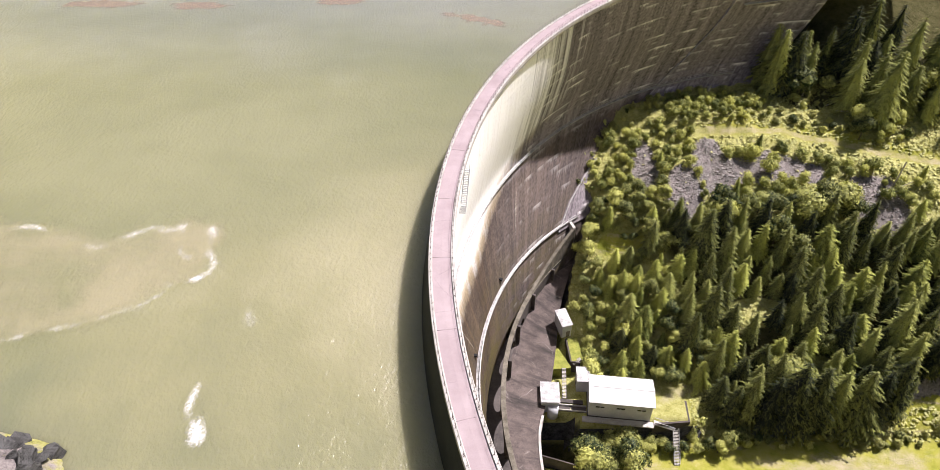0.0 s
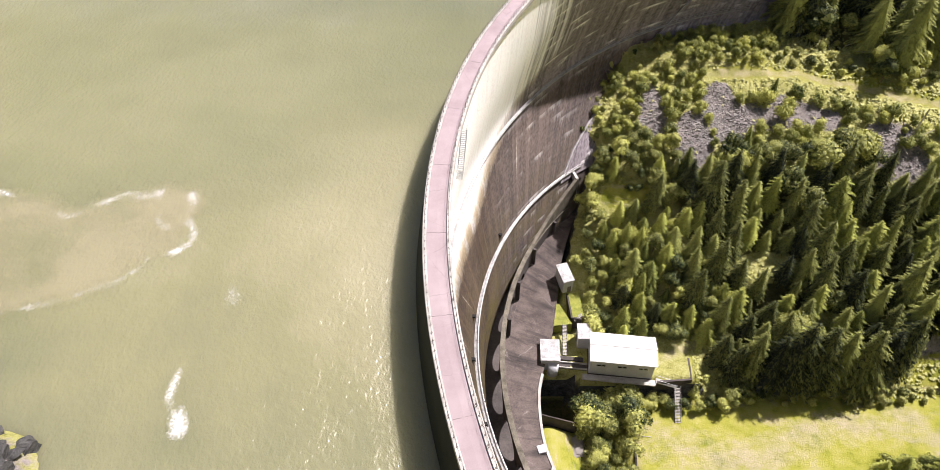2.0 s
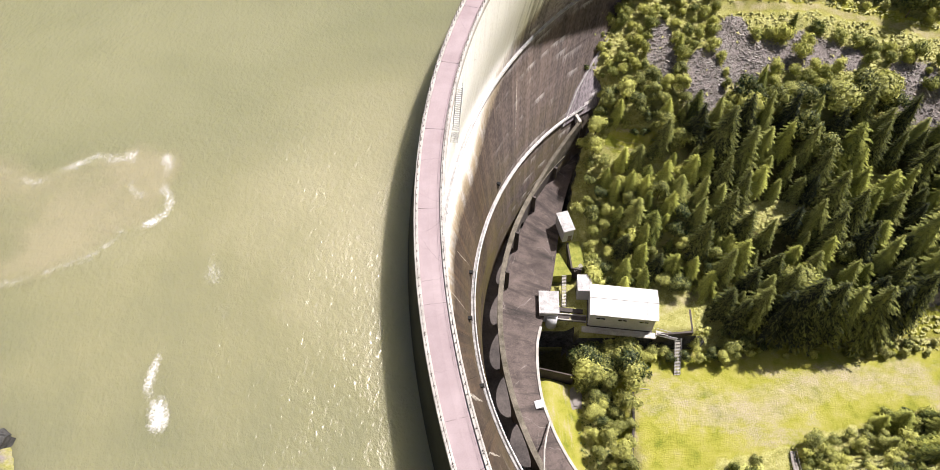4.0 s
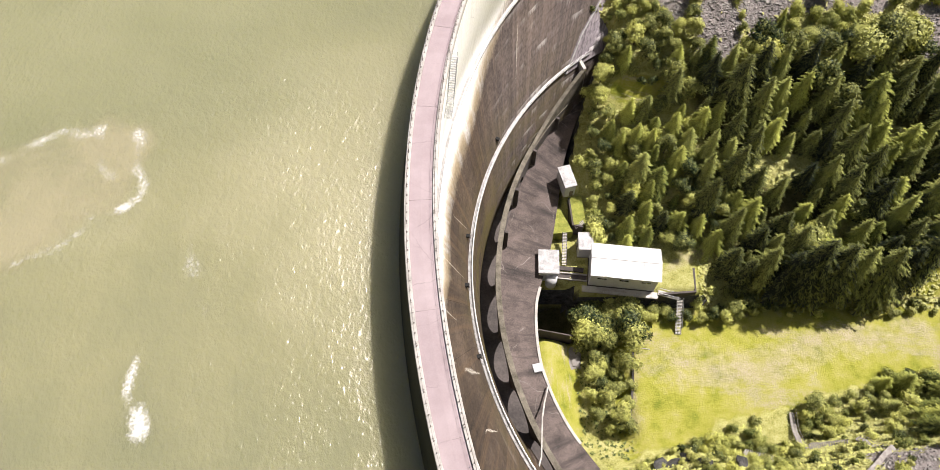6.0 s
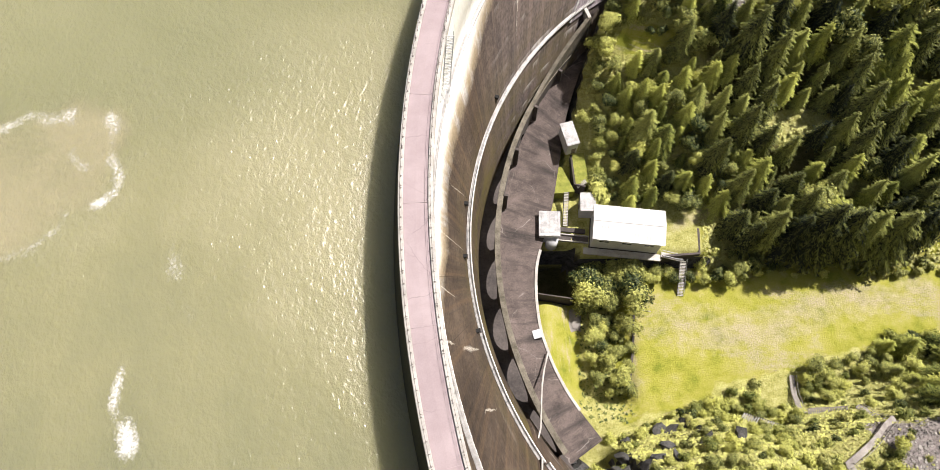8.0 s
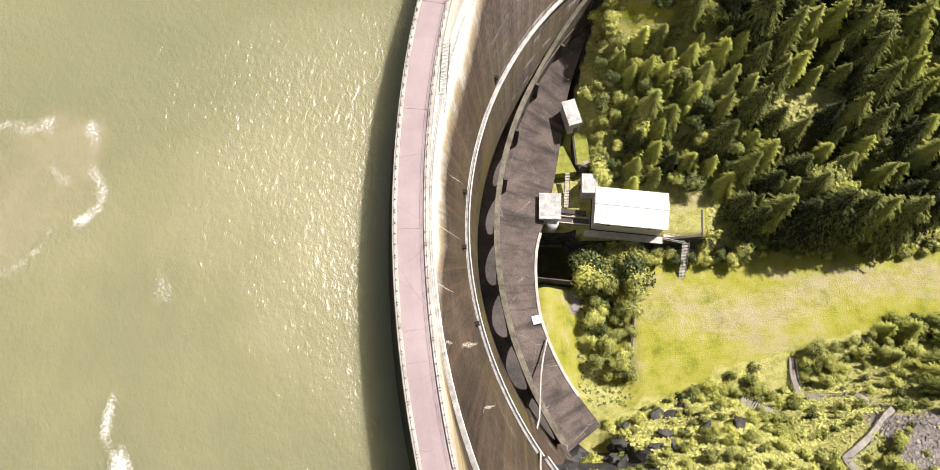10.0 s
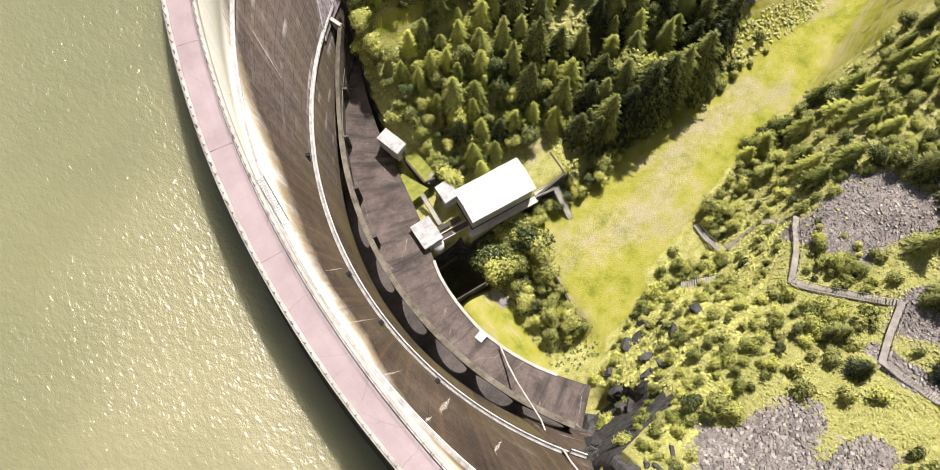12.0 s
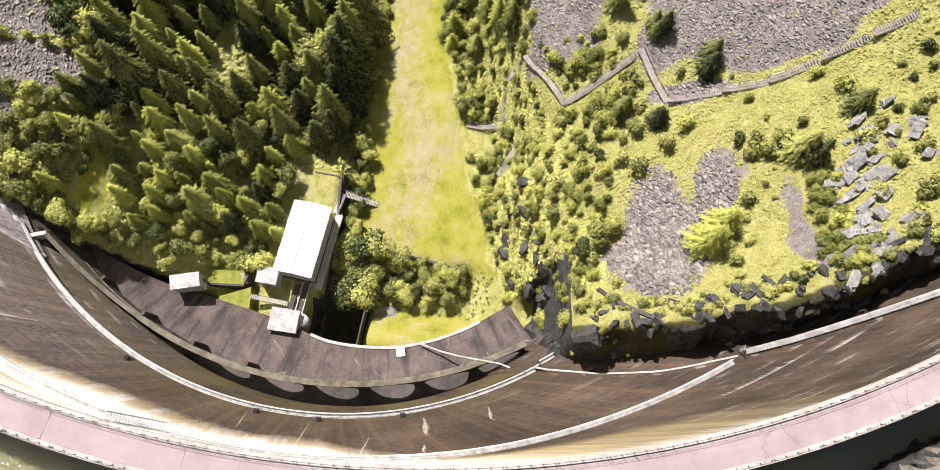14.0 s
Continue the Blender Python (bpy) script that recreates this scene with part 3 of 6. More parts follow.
dam = build_dam()
R_IN, R_OUT = 119.34, 121.95
road_line = [on_crest(d, (R_IN + R_OUT) / 2, CREST - 0.2) for d in np.arange(N_END, S_END + 0.01, 0.5)]
half = (R_OUT - R_IN) / 2
road = link("road", sweep(road_line, [(-half, 0.0), (half, 0.0), (half, 0.2), (0, 0.24), (-half, 0.2)]), M["road"])
tagged(road, "narrow pink asphalt road with fine cracks along the dam crest", "road", kind="structure")
for side, r, w in (("inner", R_IN - 0.27, 0.53), ("outer", R_OUT + 0.28, 0.54)):
    line = [on_crest(d, r, CREST - 0.2) for d in np.arange(N_END, S_END + 0.01, 0.5)]
    curb = link("trim", sweep(line, [(-w / 2, 0), (w / 2, 0), (w / 2, 0.34), (w / 2 - 0.04, 0.38), (-w / 2 + 0.04, 0.38), (-w / 2, 0.34)]), M["curb"])
    tagged(curb, "pale weathered concrete kerb beside the crest road", "kerb", kind="structure")


# ------------------------------------------------------------------ ground and lake
def spread(points):
    out = []
    for a, b, s in points:
        out += list(np.arange(a, b, s))
    return np.array(out + [points[-1][1]])


GX = spread([(-1500, -500, 100), (-500, -100, 25), (-100, -14, 4), (-14, 100, 1.0), (100, 150, 2.0), (150, 300, 10), (300, 700, 40), (700, 1600, 100)])
GY = spread([(-1500, -500, 100), (-500, -100, 25), (-100, -50, 5), (-50, 140, 1.0), (140, 200, 2.0), (200, 300, 10), (300, 700, 40), (700, 1600, 100)])


def blob(x, y, cx, cy, rx, ry, turn=0.0):
    a = radians(turn)
    u = ((x - cx) * math.cos(a) + (y - cy) * math.sin(a)) / rx
    v = (-(x - cx) * math.sin(a) + (y - cy) * math.cos(a)) / ry
    return np.clip(1.5 - (u * u + v * v) + 1.5 * vnoise(x / 5, y / 5 + 11), 0, 1)


SCREES = [(46, 118, 3.5, 8, 0), (63.5, 117, 4.8, 10, -5), (106, 108, 8.0, 8, 0), (54.5, 111, 6.5, 7.0, 0), (80, 118, 12, 5, 0), (108, 68, 9, 2.2, 4),
          (73.5, -14, 10.5, 15, 4), (34.5, -2, 11, 7, -25), (32, -18.5, 9, 1.6, 6), (79, 15, 9.5, 8, 0), (-60, 4, 13, 9, 0), (42, -9, 6, 3.0, -20), (59.5, -6, 2.2, 5.5, 0), (6, -20, 8, 6, 0)]
SCREE_STONES = [1300, 2400, 1900, 2200, 1500, 600, 10000, 5200, 350, 3500, 900, 900, 900, 500]
SCREE_SIZE = [(0.18, 0.75), (0.18, 0.75), (0.2, 0.8), (0.18, 0.75), (0.18, 0.7), (0.2, 0.8), (0.14, 0.7), (0.14, 1.0), (0.12, 0.35), (0.16, 0.7), (0.4, 1.6), (0.15, 0.8), (0.15, 0.8), (0.2, 1.0)]
# open spots in the forest, grown over with herbs only: centre and half widths
GLADES = [(71, 83, 9.5, 3.2), (84, 72, 6, 1.8), (37, 99.5, 7.5, 4.5), (62, 71, 4, 1.6), (92, 90, 5, 2), (54, 66, 5, 2.4), (100, 78, 4, 2)]


def cover_at(x, y):
    """Scree, earth and lawn, each 0 to 1."""
    scree = np.zeros_like(x)
    for c in SCREES:
        scree = np.maximum(scree, blob(x, y, *c))
    s = (x - 24) * 0.33 - (y - 20) * 0.94
    n = y - 57
    rim = np.where(x > 66, (np.minimum(33.5 + 0.35 * (x - 68), 41) - y) * 0.94, s) + 2.6 * vnoise(x / 4, y / 4) + 1.6 * vnoise(x / 1.7, y / 1.7)
    lawn = step(1.0, -2.0, rim) * step(1.5, -1.0, n) * step(29, 33, x)
    lawn = np.maximum(lawn, step(49, 51, x) * step(75, 71, y) * step(56, 58, y) * step(53, 50, x))
    lawn = np.maximum(lawn, step(26, 22, x) * step(50, 49, y) * step(24, 30, y))
    lawn = np.maximum(lawn, step(96, 100, x) * step(80, 76, y) * step(56, 58, y))
    lawn = np.maximum(lawn, blob(x, y, 37, 100, 5.5, 2.6))
    lawn = np.maximum(lawn, 0.8 * np.clip(1.6 - np.abs(y - 1.2 - (130.5 - 0.25 * np.maximum(x - 84, 0))) / 3.0, 0, 1) * step(58, 66, x) * step(200, 160, y))
    earth = np.maximum(0.58 * blob(x, y, 68, 45, 30, 4, 14), 0.50 * blob(x, y, 46, 45, 9, 4.5, 10))
    earth = np.maximum(earth, 0.8 * np.clip(1.6 - np.abs(y - (130.5 - 0.25 * np.maximum(x - 84, 0))) / 1.0, 0, 1) * step(58, 66, x) * step(200, 160, y))
    earth = np.maximum(earth, 0.75 * blob(x, y, 48, 66, 7, 1.6, 25))
    # bare shore under the crest road
    shore = step(121, 125, np.hypot(x - AXIS[0], y - AXIS[1])) * step(60, 40, y)
    shore = shore * step(150, 136, np.hypot(x - AXIS[0], y - AXIS[1]) + 14 * vnoise(x / 8, y / 8))
    earth = np.maximum(earth, 0.62 * shore)
    scree = np.maximum(scree, 0.45 * shore)
    # brown needle litter under the spruces, darkened to paint the shade there
    litter_and_shade = step(62, 66, y - 1.2 * np.maximum(x - 97, 0)) * step(104, 98, y) * step(54, 62, x + 0.35 * (y - 70)) + step(136, 142, y) * step(86, 92, x)
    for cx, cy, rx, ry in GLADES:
        litter_and_shade = litter_and_shade * step(0.7, 1.6, ((x - cx) / rx) ** 2 + ((y - cy) / ry) ** 2)
    # pit floor takes the same near-black, painting the shade it lies in
    litter_and_shade = np.maximum(litter_and_shade, step(24.5, 23.5, x) * step(48.5, 49.5, y) * step(60, 58, y) * step(10, 12, x))
    # bare rock in the cleft beside the southern abutment, its shade painted near-black
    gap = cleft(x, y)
    litter_and_shade = np.maximum(litter_and_shade, step(7.0, 5.6, gap + 1.6 * vnoise(x / 3.0, y / 3.0)) * step(-9, -6, gap) * step(15, 12, y) * step(-70, -60, y))
    return scree, earth, lawn, np.clip(litter_and_shade, 0, 1)


def build_ground():
    xx, yy = np.meshgrid(GX, GY)
    zz = ground(xx, yy)
    nx, ny = len(GX), len(GY)
    verts = np.stack([xx.ravel(), yy.ravel(), zz.ravel()], 1)
    index = np.arange(nx * ny).reshape(ny, nx)
    faces = np.stack([index[:-1, :-1].ravel(), index[:-1, 1:].ravel(), index[1:, 1:].ravel(), index[1:, :-1].ravel()], 1)
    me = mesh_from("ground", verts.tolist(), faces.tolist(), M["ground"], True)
    scree, earth, lawn, litter_and_shade = cover_at(xx, yy)
    rgba = np.stack([scree.ravel(), earth.ravel(), lawn.ravel(), 1 - litter_and_shade.ravel()], 1).astype(np.float32)
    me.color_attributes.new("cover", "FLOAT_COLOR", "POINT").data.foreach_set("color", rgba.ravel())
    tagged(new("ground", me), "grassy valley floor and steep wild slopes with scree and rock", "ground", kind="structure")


build_ground()


def build_water():
    """The lake: a fan of quads from the dam's upstream face outwards."""
    rings = [123.4, 125.5, 130, 140, 160, 200, 300, 500, 900]
    degs = np.arange(-100, 100.1, 2.5)
    verts = [on_crest(d, r, WATER) for r in rings for d in degs]
    count = len(degs)
    faces = [(i * count + j, (i + 1) * count + j, (i + 1) * count + j + 1, i * count + j + 1) for i in range(len(rings) - 1) for j in range(count - 1)]
    tagged(new("water", mesh_from("water", verts, faces, M["water"], True)), "milky olive-green lake water with small ripples", "water", kind="structure")


build_water()
# ------------------------------------------------------------------ parts of the dam
PULVINO_N = ([24.9, 29.5, 33.1, 37.8, 42.5, 49.7, 58.4, 66.4, 77.0], [-46.5, -49.0, -52.6, -58.2, -62.9, -66.1, -67.9, -69.0, -70.0])
PULVINO_S = ([12.0, 24.5, 34.3, 39.5, 43.2, 45.5, 50.5, 55.5, 60.5, 77.0], [31.0, 33.6, 32.7, 33.5, 35.2, 35.9, 36.8, 38.2, 39.7, 45.0])


def plinth(name, table, end, label):
    """The thickened concrete along the abutment: a shell half a metre proud of the face."""
    zs = np.arange(table[0][0], 77.01, 1.5)
    verts, faces, uvs = [], [], []
    steps = 14
    for z in zs:
        d0 = float(np.interp(z, *table))
        row = [(d0, 0.0)] + [(d0 + (end - d0) * (k / steps) ** 1.3 + (0.12 if k == 0 else 0) * (1 if end > d0 else -1), 0.45) for k in range(steps + 1)]
        for d, out in row:
            verts.append(on_face(d, z, out))
            uvs.append((radians(d) * 119.2, z + 140))
    count = steps + 2
    for i in range(len(zs) - 1):
        for j in range(count - 1):
            a = i * count + j
            faces.append((a, a + 1, a + count + 1, a + count))
    me = mesh_from(name, verts, faces, M["dam"], False)
    layer = me.uv_layers.new(name="UVMap")
    for loop in me.loops:
        layer.data[loop.index].uv = uvs[loop.vertex_index]
    tagged(share(name, me, dam, Matrix()), label)


plinth("abutment_plinth", PULVINO_N, N_END, "dark concrete thickening along the abutment")
plinth("abutment_plinth", PULVINO_S, S_END, "dark concrete thickening along the abutment")

edge = [on_face(float(np.interp(z, *PULVINO_N)), z, 0.45) for z in np.arange(25.0, 76.5, 1.5)]
link("plinth_edge", tube(edge, 0.16, 5), M["walk"], dam, "pale worn edge of the abutment thickening")

# block joints across the crest road
for k, d in enumerate(np.arange(-80, 50, 6.3)):
    a, b = on_crest(d, R_IN + 0.02, CREST + 0.035), on_crest(d, R_OUT - 0.02, CREST + 0.035)
    mid = (a + b) / 2
    strip = link("expansion_joint", box(((b - a).length, 0.035, 0.05), Matrix.Translation(mid) @ Matrix.Rotation(math.atan2(b.y - a.y, b.x - a.x), 4, "Z")), M["joint"], road)


# ------------------------------------------------------------------ railings on the crest
def rail_panel():
    """A railing panel: five posts with feet, three rails, one end post doubled."""
    length = 4.62
    base = thing("railing_panel", "dark weathered steel railing panel on the dam crest", "railing", "railing along the crest road")
    for k in range(5):
        bm = box((0.038, 0.038, 0.95), Matrix.Translation((-length / 2 + 0.08 + k * (length - 0.16) / 4, 0, 0.475)), 0.006)
        add_box(bm, (0.11, 0.11, 0.03), Matrix.Translation((-length / 2 + 0.08 + k * (length - 0.16) / 4, 0, 0.015)))
        add_box(bm, (0.03, 0.2, 0.03), Matrix.Translation((-length / 2 + 0.08 + k * (length - 0.16) / 4, 0.09, 0.16)) @ Matrix.Rotation(-0.9, 4, "X"))
        link("post", bm, M["rust"], base)
    for z in (0.34, 0.64, 0.95):
        link("rail", box((length, 0.026 if z > 0.9 else 0.014, 0.026 if z > 0.9 else 0.014), Matrix.Translation((0, 0, z)), 0.004), M["rust"], base)
    return base


panel = rail_panel()
first = True
for r, flip in ((R_IN - 0.26, 0), (R_OUT + 0.28, math.pi)):
    pitch = math.degrees(4.72 / r)
    for d in np.arange(-62, 40, pitch):
        at = on_crest(d, r, CREST + 0.18)
        m = Matrix.Translation(at) @ Matrix.Rotation(radians(d) - math.pi / 2 + math.pi + flip, 4, "Z")
        if first:
            panel.matrix_world, first = m, False
        else:
            copy_thing(panel, m)


# ------------------------------------------------------------------ walkways on the downstream face
def catwalk(label, level, d0, d1, out, width, every, solid):
    """A walkway on the face; level is a height, or a function of the angle that gives it."""
    high = level if callable(level) else (lambda d: level)
    top = thing("catwalk", label, "walkway")
    line = [on_face(d, high(d), out) for d in np.arange(d0, d1 + 0.01, 0.75)]
    w = width / 2
    link("deck", sweep(line, [(-w, -0.22), (w, -0.22), (w, 0.0), (-w, 0.0)]), M["walk"], top)
    outer = [on_face(d, high(d), out + w - 0.05) for d in np.arange(d0, d1 + 0.01, 0.75)]
    if solid:
        link("parapet", sweep(outer, [(-0.14, 0.0), (0.14, 0.0), (0.14, 0.22), (0.1, 0.26), (-0.1, 0.26), (-0.14, 0.22)]), M["walk"], top, "pale concrete upstand")
    for h in (0.55, 1.05):
        link("rail", tube([p + Vector((0, 0, h)) for p in outer], 0.028, 5), M["steel"], top)
    me = bpy.data.meshes.new("post")
    bm = box((0.07, 0.07, 1.1), Matrix.Translation((0, 0, 0.55)), 0.01)
    bm.to_mesh(me)
    bm.free()
    me.materials.append(M["steel"])
    bracket = bpy.data.meshes.new("bracket")
    bm = box((0.18, width * 0.9, 0.3), Matrix.Translation((0, 0, -0.35)), 0.03)
    bm.to_mesh(bracket)
    bm.free()
    bracket.materials.append(M["stain"])
    for d in np.arange(d0, d1, every):
        turn = Matrix.Rotation(radians(d) + math.pi / 2, 4, "Z")
        share("post", me, top, Matrix.Translation(on_face(d, high(d), out + w - 0.05)) @ turn)
        share("bracket", bracket, top, Matrix.Translation(on_face(d, high(d), out)) @ turn)
    return top


catwalk("pale concrete inspection walkway with steel rails half way up", lambda d: 43.5 + 2.0 * float(step(4, 18, d)), -77.5, 35.6, 0.45, 0.85, 1.6, False)
low = catwalk("pale concrete inspection walkway with a low parapet near the dam toe", 26.0, -52.0, 34.5, 0.45, 0.8, 2.4, True)
catwalk("short pale concrete walkway leg round the abutment foot", 26.0, 34.6, 37.4, 0.95, 0.8, 1.2, True)
upper = catwalk("short pale concrete inspection walkway high on the abutment", 65.0, -79.0, -70.5, 0.95, 1.0, 3.0, False)
south = catwalk("pale concrete inspection walkway along the abutment plinth", lambda d: float(np.interp(d, [35.9, 36.8, 38.2, 39.7, 45.0], [45.7, 50.7, 55.7, 60.7, 76.0])), 35.95, 43.0, 1.0, 0.8, 0.8, False)

# ladder and landing where the two walkways meet, and a pillar under the northern end
pillar = link("pillar", sweep([on_face(-75.2, 39.0, 0.9), on_face(-74.8, 39.0, 0.9)], [(-0.4, 0), (0.4, 0), (0.4, 4.3), (-0.4, 4.3)]), M["curb"])
tagged(pillar, "square pale concrete pillar carrying the end of the walkway", "pillar")
gate = thing("access_ladder", "short steel access ladder beside the abutment walkway", "ladder")
foot = on_face(35.9, 45.6, 1.5)
for s in (-0.3, 0.3):
    link("stile", box((0.08, 0.08, 2.4), Matrix.Translation(foot + Vector((s, 0.2 * s, 1.0)))), M["steel"], gate)
for k in range(7):
    link("rung", box((0.6, 0.05, 0.05), Matrix.Translation(foot + Vector((0, 0, 0.1 + 0.32 * k)))), M["steel"], gate)


# pale kerb channel that runs down the southern abutment and across the basin
def kerb_line():
    pts = [on_face(float(np.interp(z, *PULVINO_S)) + 0.1, z, 0.55) for z in np.arange(45.0, 27.4, -1.0)]
    pts += [on_face(33.2, 26.75, 1.0), Vector((11.6, 17.9, 19.6)), Vector((12.6, 21.0, 18.3)), Vector((12.9, 25.2, 18.2)), Vector((13.4, 28.6, 15.6)), Vector((14.4, 32.5, 11.2)), Vector((15.6, 36.6, 9.2))]
    ob = link("drain_pipe", tube(pts, 0.17, 6), M["curb"])
    tagged(ob, "long pale pipe running down the abutment and over the basin wall", "pipe")


kerb_line()

# drain outlets with short spouts
for d, z in ((-5.0, 27.9), (3.1, 27.9), (-24.0, 27.6), (14.0, 27.4)):
    spout = thing("drain_outlet", "dark drain outlet projecting from the stained dam face", "drain", "drain outlets over the walkway")
    at = on_face(d, z, 0.2)
    turn = Matrix.Translation(at) @ Matrix.Rotation(radians(d), 4, "Z")
    link("spout", box((0.9, 0.7, 0.5), turn, 0.06), M["dark"], spout)
    link("lip", box((0.3, 0.9, 0.12), turn @ Matrix.Translation((0.45, 0, -0.3)), 0.03), M["stain"], spout)


# ------------------------------------------------------------------ stair hung under the crest
def hung_stair():
    st = thing("inspection_stair", "galvanised stair descending the bleached dam face to a grated landing", "stair")
    count, d0, d1 = 21, -8.4, -6.35
    me = bpy.data.meshes.new("tread")
    bm = box((0.17, 0.75, 0.05), None, 0.008)
    bm.to_mesh(me)
    bm.free()
    me.materials.append(M["steel"])
    r = R_IN - 0.95
    ends = []
    for k in range(count):
        d = d0 + (d1 - d0) * k / (count - 1)
        at = on_crest(d, r, CREST - 0.15 - 0.2 * k)
        ends.append(at)
        share("tread", me, st, Matrix.Translation(at) @ Matrix.Rotation(radians(d) + math.pi / 2, 4, "Z"))
    for off in (-0.42, 0.42):
        a, b = ends[0], ends[-1]
        side = Vector((math.cos(radians(-7.4)), math.sin(radians(-7.4)), 0)) * off
        link("stringer", tube([a + side, b + side], 0.06, 5), M["steel"], st)
        link("handrail", tube([a + side + Vector((0, 0, 1.0)), b + side + Vector((0, 0, 1.0))], 0.03, 5), M["steel"], st)
    d = d1 + 0.58
    turn = Matrix.Translation(on_crest(d, r, CREST - 4.4)) @ Matrix.Rotation(radians(d) + math.pi / 2, 4, "Z")
    bm = bmesh.new()
    for k in range(16):
        add_box(bm, (0.035, 0.95, 0.06), turn @ Matrix.Translation((-0.95 + k * 0.127, 0, 0)))
    link("grating", bm, M["steel"], st, "open steel grating")
    for x in (-1.0, 0, 1.0):
        for y in (-0.47, 0.47):
            link("post", box((0.05, 0.05, 1.1), turn @ Matrix.Translation((x, y, 0.55))), M["steel"], st)
    for y in (-0.47, 0.47):
        link("rail", box((2.0, 0.04, 0.04), turn @ Matrix.Translation((0, y, 1.1))), M["steel"], st)
    link("rail", box((0.04, 0.95, 0.04), turn @ Matrix.Translation((1.0, 0, 1.1))), M["steel"], st)


hung_stair()

# ------------------------------------------------------------------ plunge basin, arcade and apron
FLOOR, SILL = 12.0, 18.0
WALL_C, WALL_R = (76.3, 55.0), 70.7
APRON_LOW = [(26.0, 101.0, 17.5), (21.8, 89.0, 12.6), (20.0, 79.0, 10.2), (17.9, 68.0, 8.8), (15.9, 61.0, 8.4), (14.2, 55.0, 8.2), (13.8, 48.5, 8.2),
             (14.3, 42.0, 8.2), (15.5, 37.5, 8.0), (17.2, 33.0, 7.6), (20.3, 27.3, 7.0), (25.6, 20.0, 6.6)]


def on_wall(deg, z, out=0.0):
    a = radians(deg)
    return Vector((WALL_C[0] - (WALL_R + out) * math.cos(a), WALL_C[1] - (WALL_R + out) * math.sin(a), z))


def smooth_line(points, count):
    """Catmull-Rom through a few points."""
    pts = [Vector(p) for p in points]
    pts = [pts[0] * 2 - pts[1]] + pts + [pts[-1] * 2 - pts[-2]]
    out = []
    for k in range(count):
        t = k / (count - 1) * (len(pts) - 3)
        i = min(int(t), len(pts) - 4)
        f = t - i
        a, b, c, d = pts[i:i + 4]
        out.append(0.5 * (2 * b + (c - a) * f + (2 * a - 5 * b + 4 * c - d) * f * f + (3 * b - a - 3 * c + d) * f ** 3))
    return out


def basin():
    top = thing("stilling_basin", "dark stained concrete stilling basin with an arched wall and apron", "spillway basin", kind="structure")
    # floor between the dam toe and the arcade
    degs = np.linspace(-47, 36, 84)
    verts, faces = [], []
    for d in degs:
        w = on_wall(d, FLOOR, -0.5)
        cx, cy, r = face_circle(FLOOR + 1)
        out = (w - Vector((cx, cy, FLOOR))).normalized() * (r + 1.0)
        verts += [w, Vector((cx, cy, FLOOR)) + out]
    faces = [(2 * i, 2 * i + 1, 2 * i + 3, 2 * i + 2) for i in range(len(degs) - 1)]
    share("basin_floor", mesh_from("basin_floor", verts, faces, M["stain"]), top, Matrix())
    # apron, concave between wall and its low edge
    low_edge = smooth_line(APRON_LOW, 90)
    verts, faces, rows = [], [], 9
    for k, p in enumerate(low_edge):
        d = -45 + (34.5 + 45) * k / 89
        q = on_wall(d, FLOOR if d > -20 else FLOOR + 4.5 * min((-20 - d) / 24, 1), -0.45)
        for j in range(rows):
            t = j / (rows - 1)
            v = q.lerp(p, t)
            v.z = q.z + (p.z - q.z) * (t ** 0.8)
            verts.append(v)
    faces = [(i * rows + j, i * rows + j + 1, (i + 1) * rows + j + 1, (i + 1) * rows + j) for i in range(89) for j in range(rows - 1)]
    tagged(share("apron", mesh_from("apron", verts, faces, M["apron"], True), top, Matrix()), "dark streaked concrete apron")
    link("apron_kerb", sweep(low_edge[36:84], [(-0.3, -4.0), (0.3, -4.0), (0.3, 0.3), (0.26, 0.35), (-0.26, 0.35), (-0.3, 0.3)]), M["curb"], top, "pale kerb along the low edge")
    # arcade: piers and flat arches, a strip for each bay
    piers = np.arange(-43.2, 33.5, 8.42)
    for d0, d1 in zip(piers, piers[1:]):
        bm = bmesh.new()
        cols = 30
        rings = []
        for k in range(cols + 1):
            f = k / cols
            d = d0 + (d1 - d0) * f
            half_open = 0.425 if d0 > -20 else 0.2
            u = abs(f - 0.5) / half_open
            crown = FLOOR + (4.9 if d0 > -20 else 3.2) * math.sqrt(max(1 - u * u, 0)) if u < 1 else FLOOR - 0.5
            zs = (max(crown, FLOOR - 0.5), SILL)
            rings.append([bm.verts.new(on_wall(d, z, o)) for o in (-0.5, 0.5) for z in zs])
        for a, b in zip(rings, rings[1:]):
            for i, j in ((0, 1), (1, 3), (3, 2), (2, 0)):
                bm.faces.new((a[i], a[j], b[j], b[i]))
        bm.faces.new((rings[0][0], rings[0][1], rings[0][3], rings[0][2]))
        bm.faces.new((rings[-1][2], rings[-1][3], rings[-1][1], rings[-1][0]))
        link("arch_bay", bm, M["stain"], top, "arched bay of the basin wall")
    cap = [on_wall(d, SILL, 0.0) for d in np.arange(-43.2, 33.0, 1.0)]
    link("coping", sweep(cap, [(-0.55, 0.0), (0.55, 0.0), (0.55, 0.16), (0.5, 0.2), (-0.5, 0.2), (-0.55, 0.16)]), M["coping"], top, "mossy grey coping")
    # small buttresses behind the northern piers
    for d in (-36.2, -27.4, -18.2, -9.4):
        turn = Matrix.Translation(on_wall(d, FLOOR + 3.2, -0.95)) @ Matrix.Rotation(radians(d), 4, "Z")
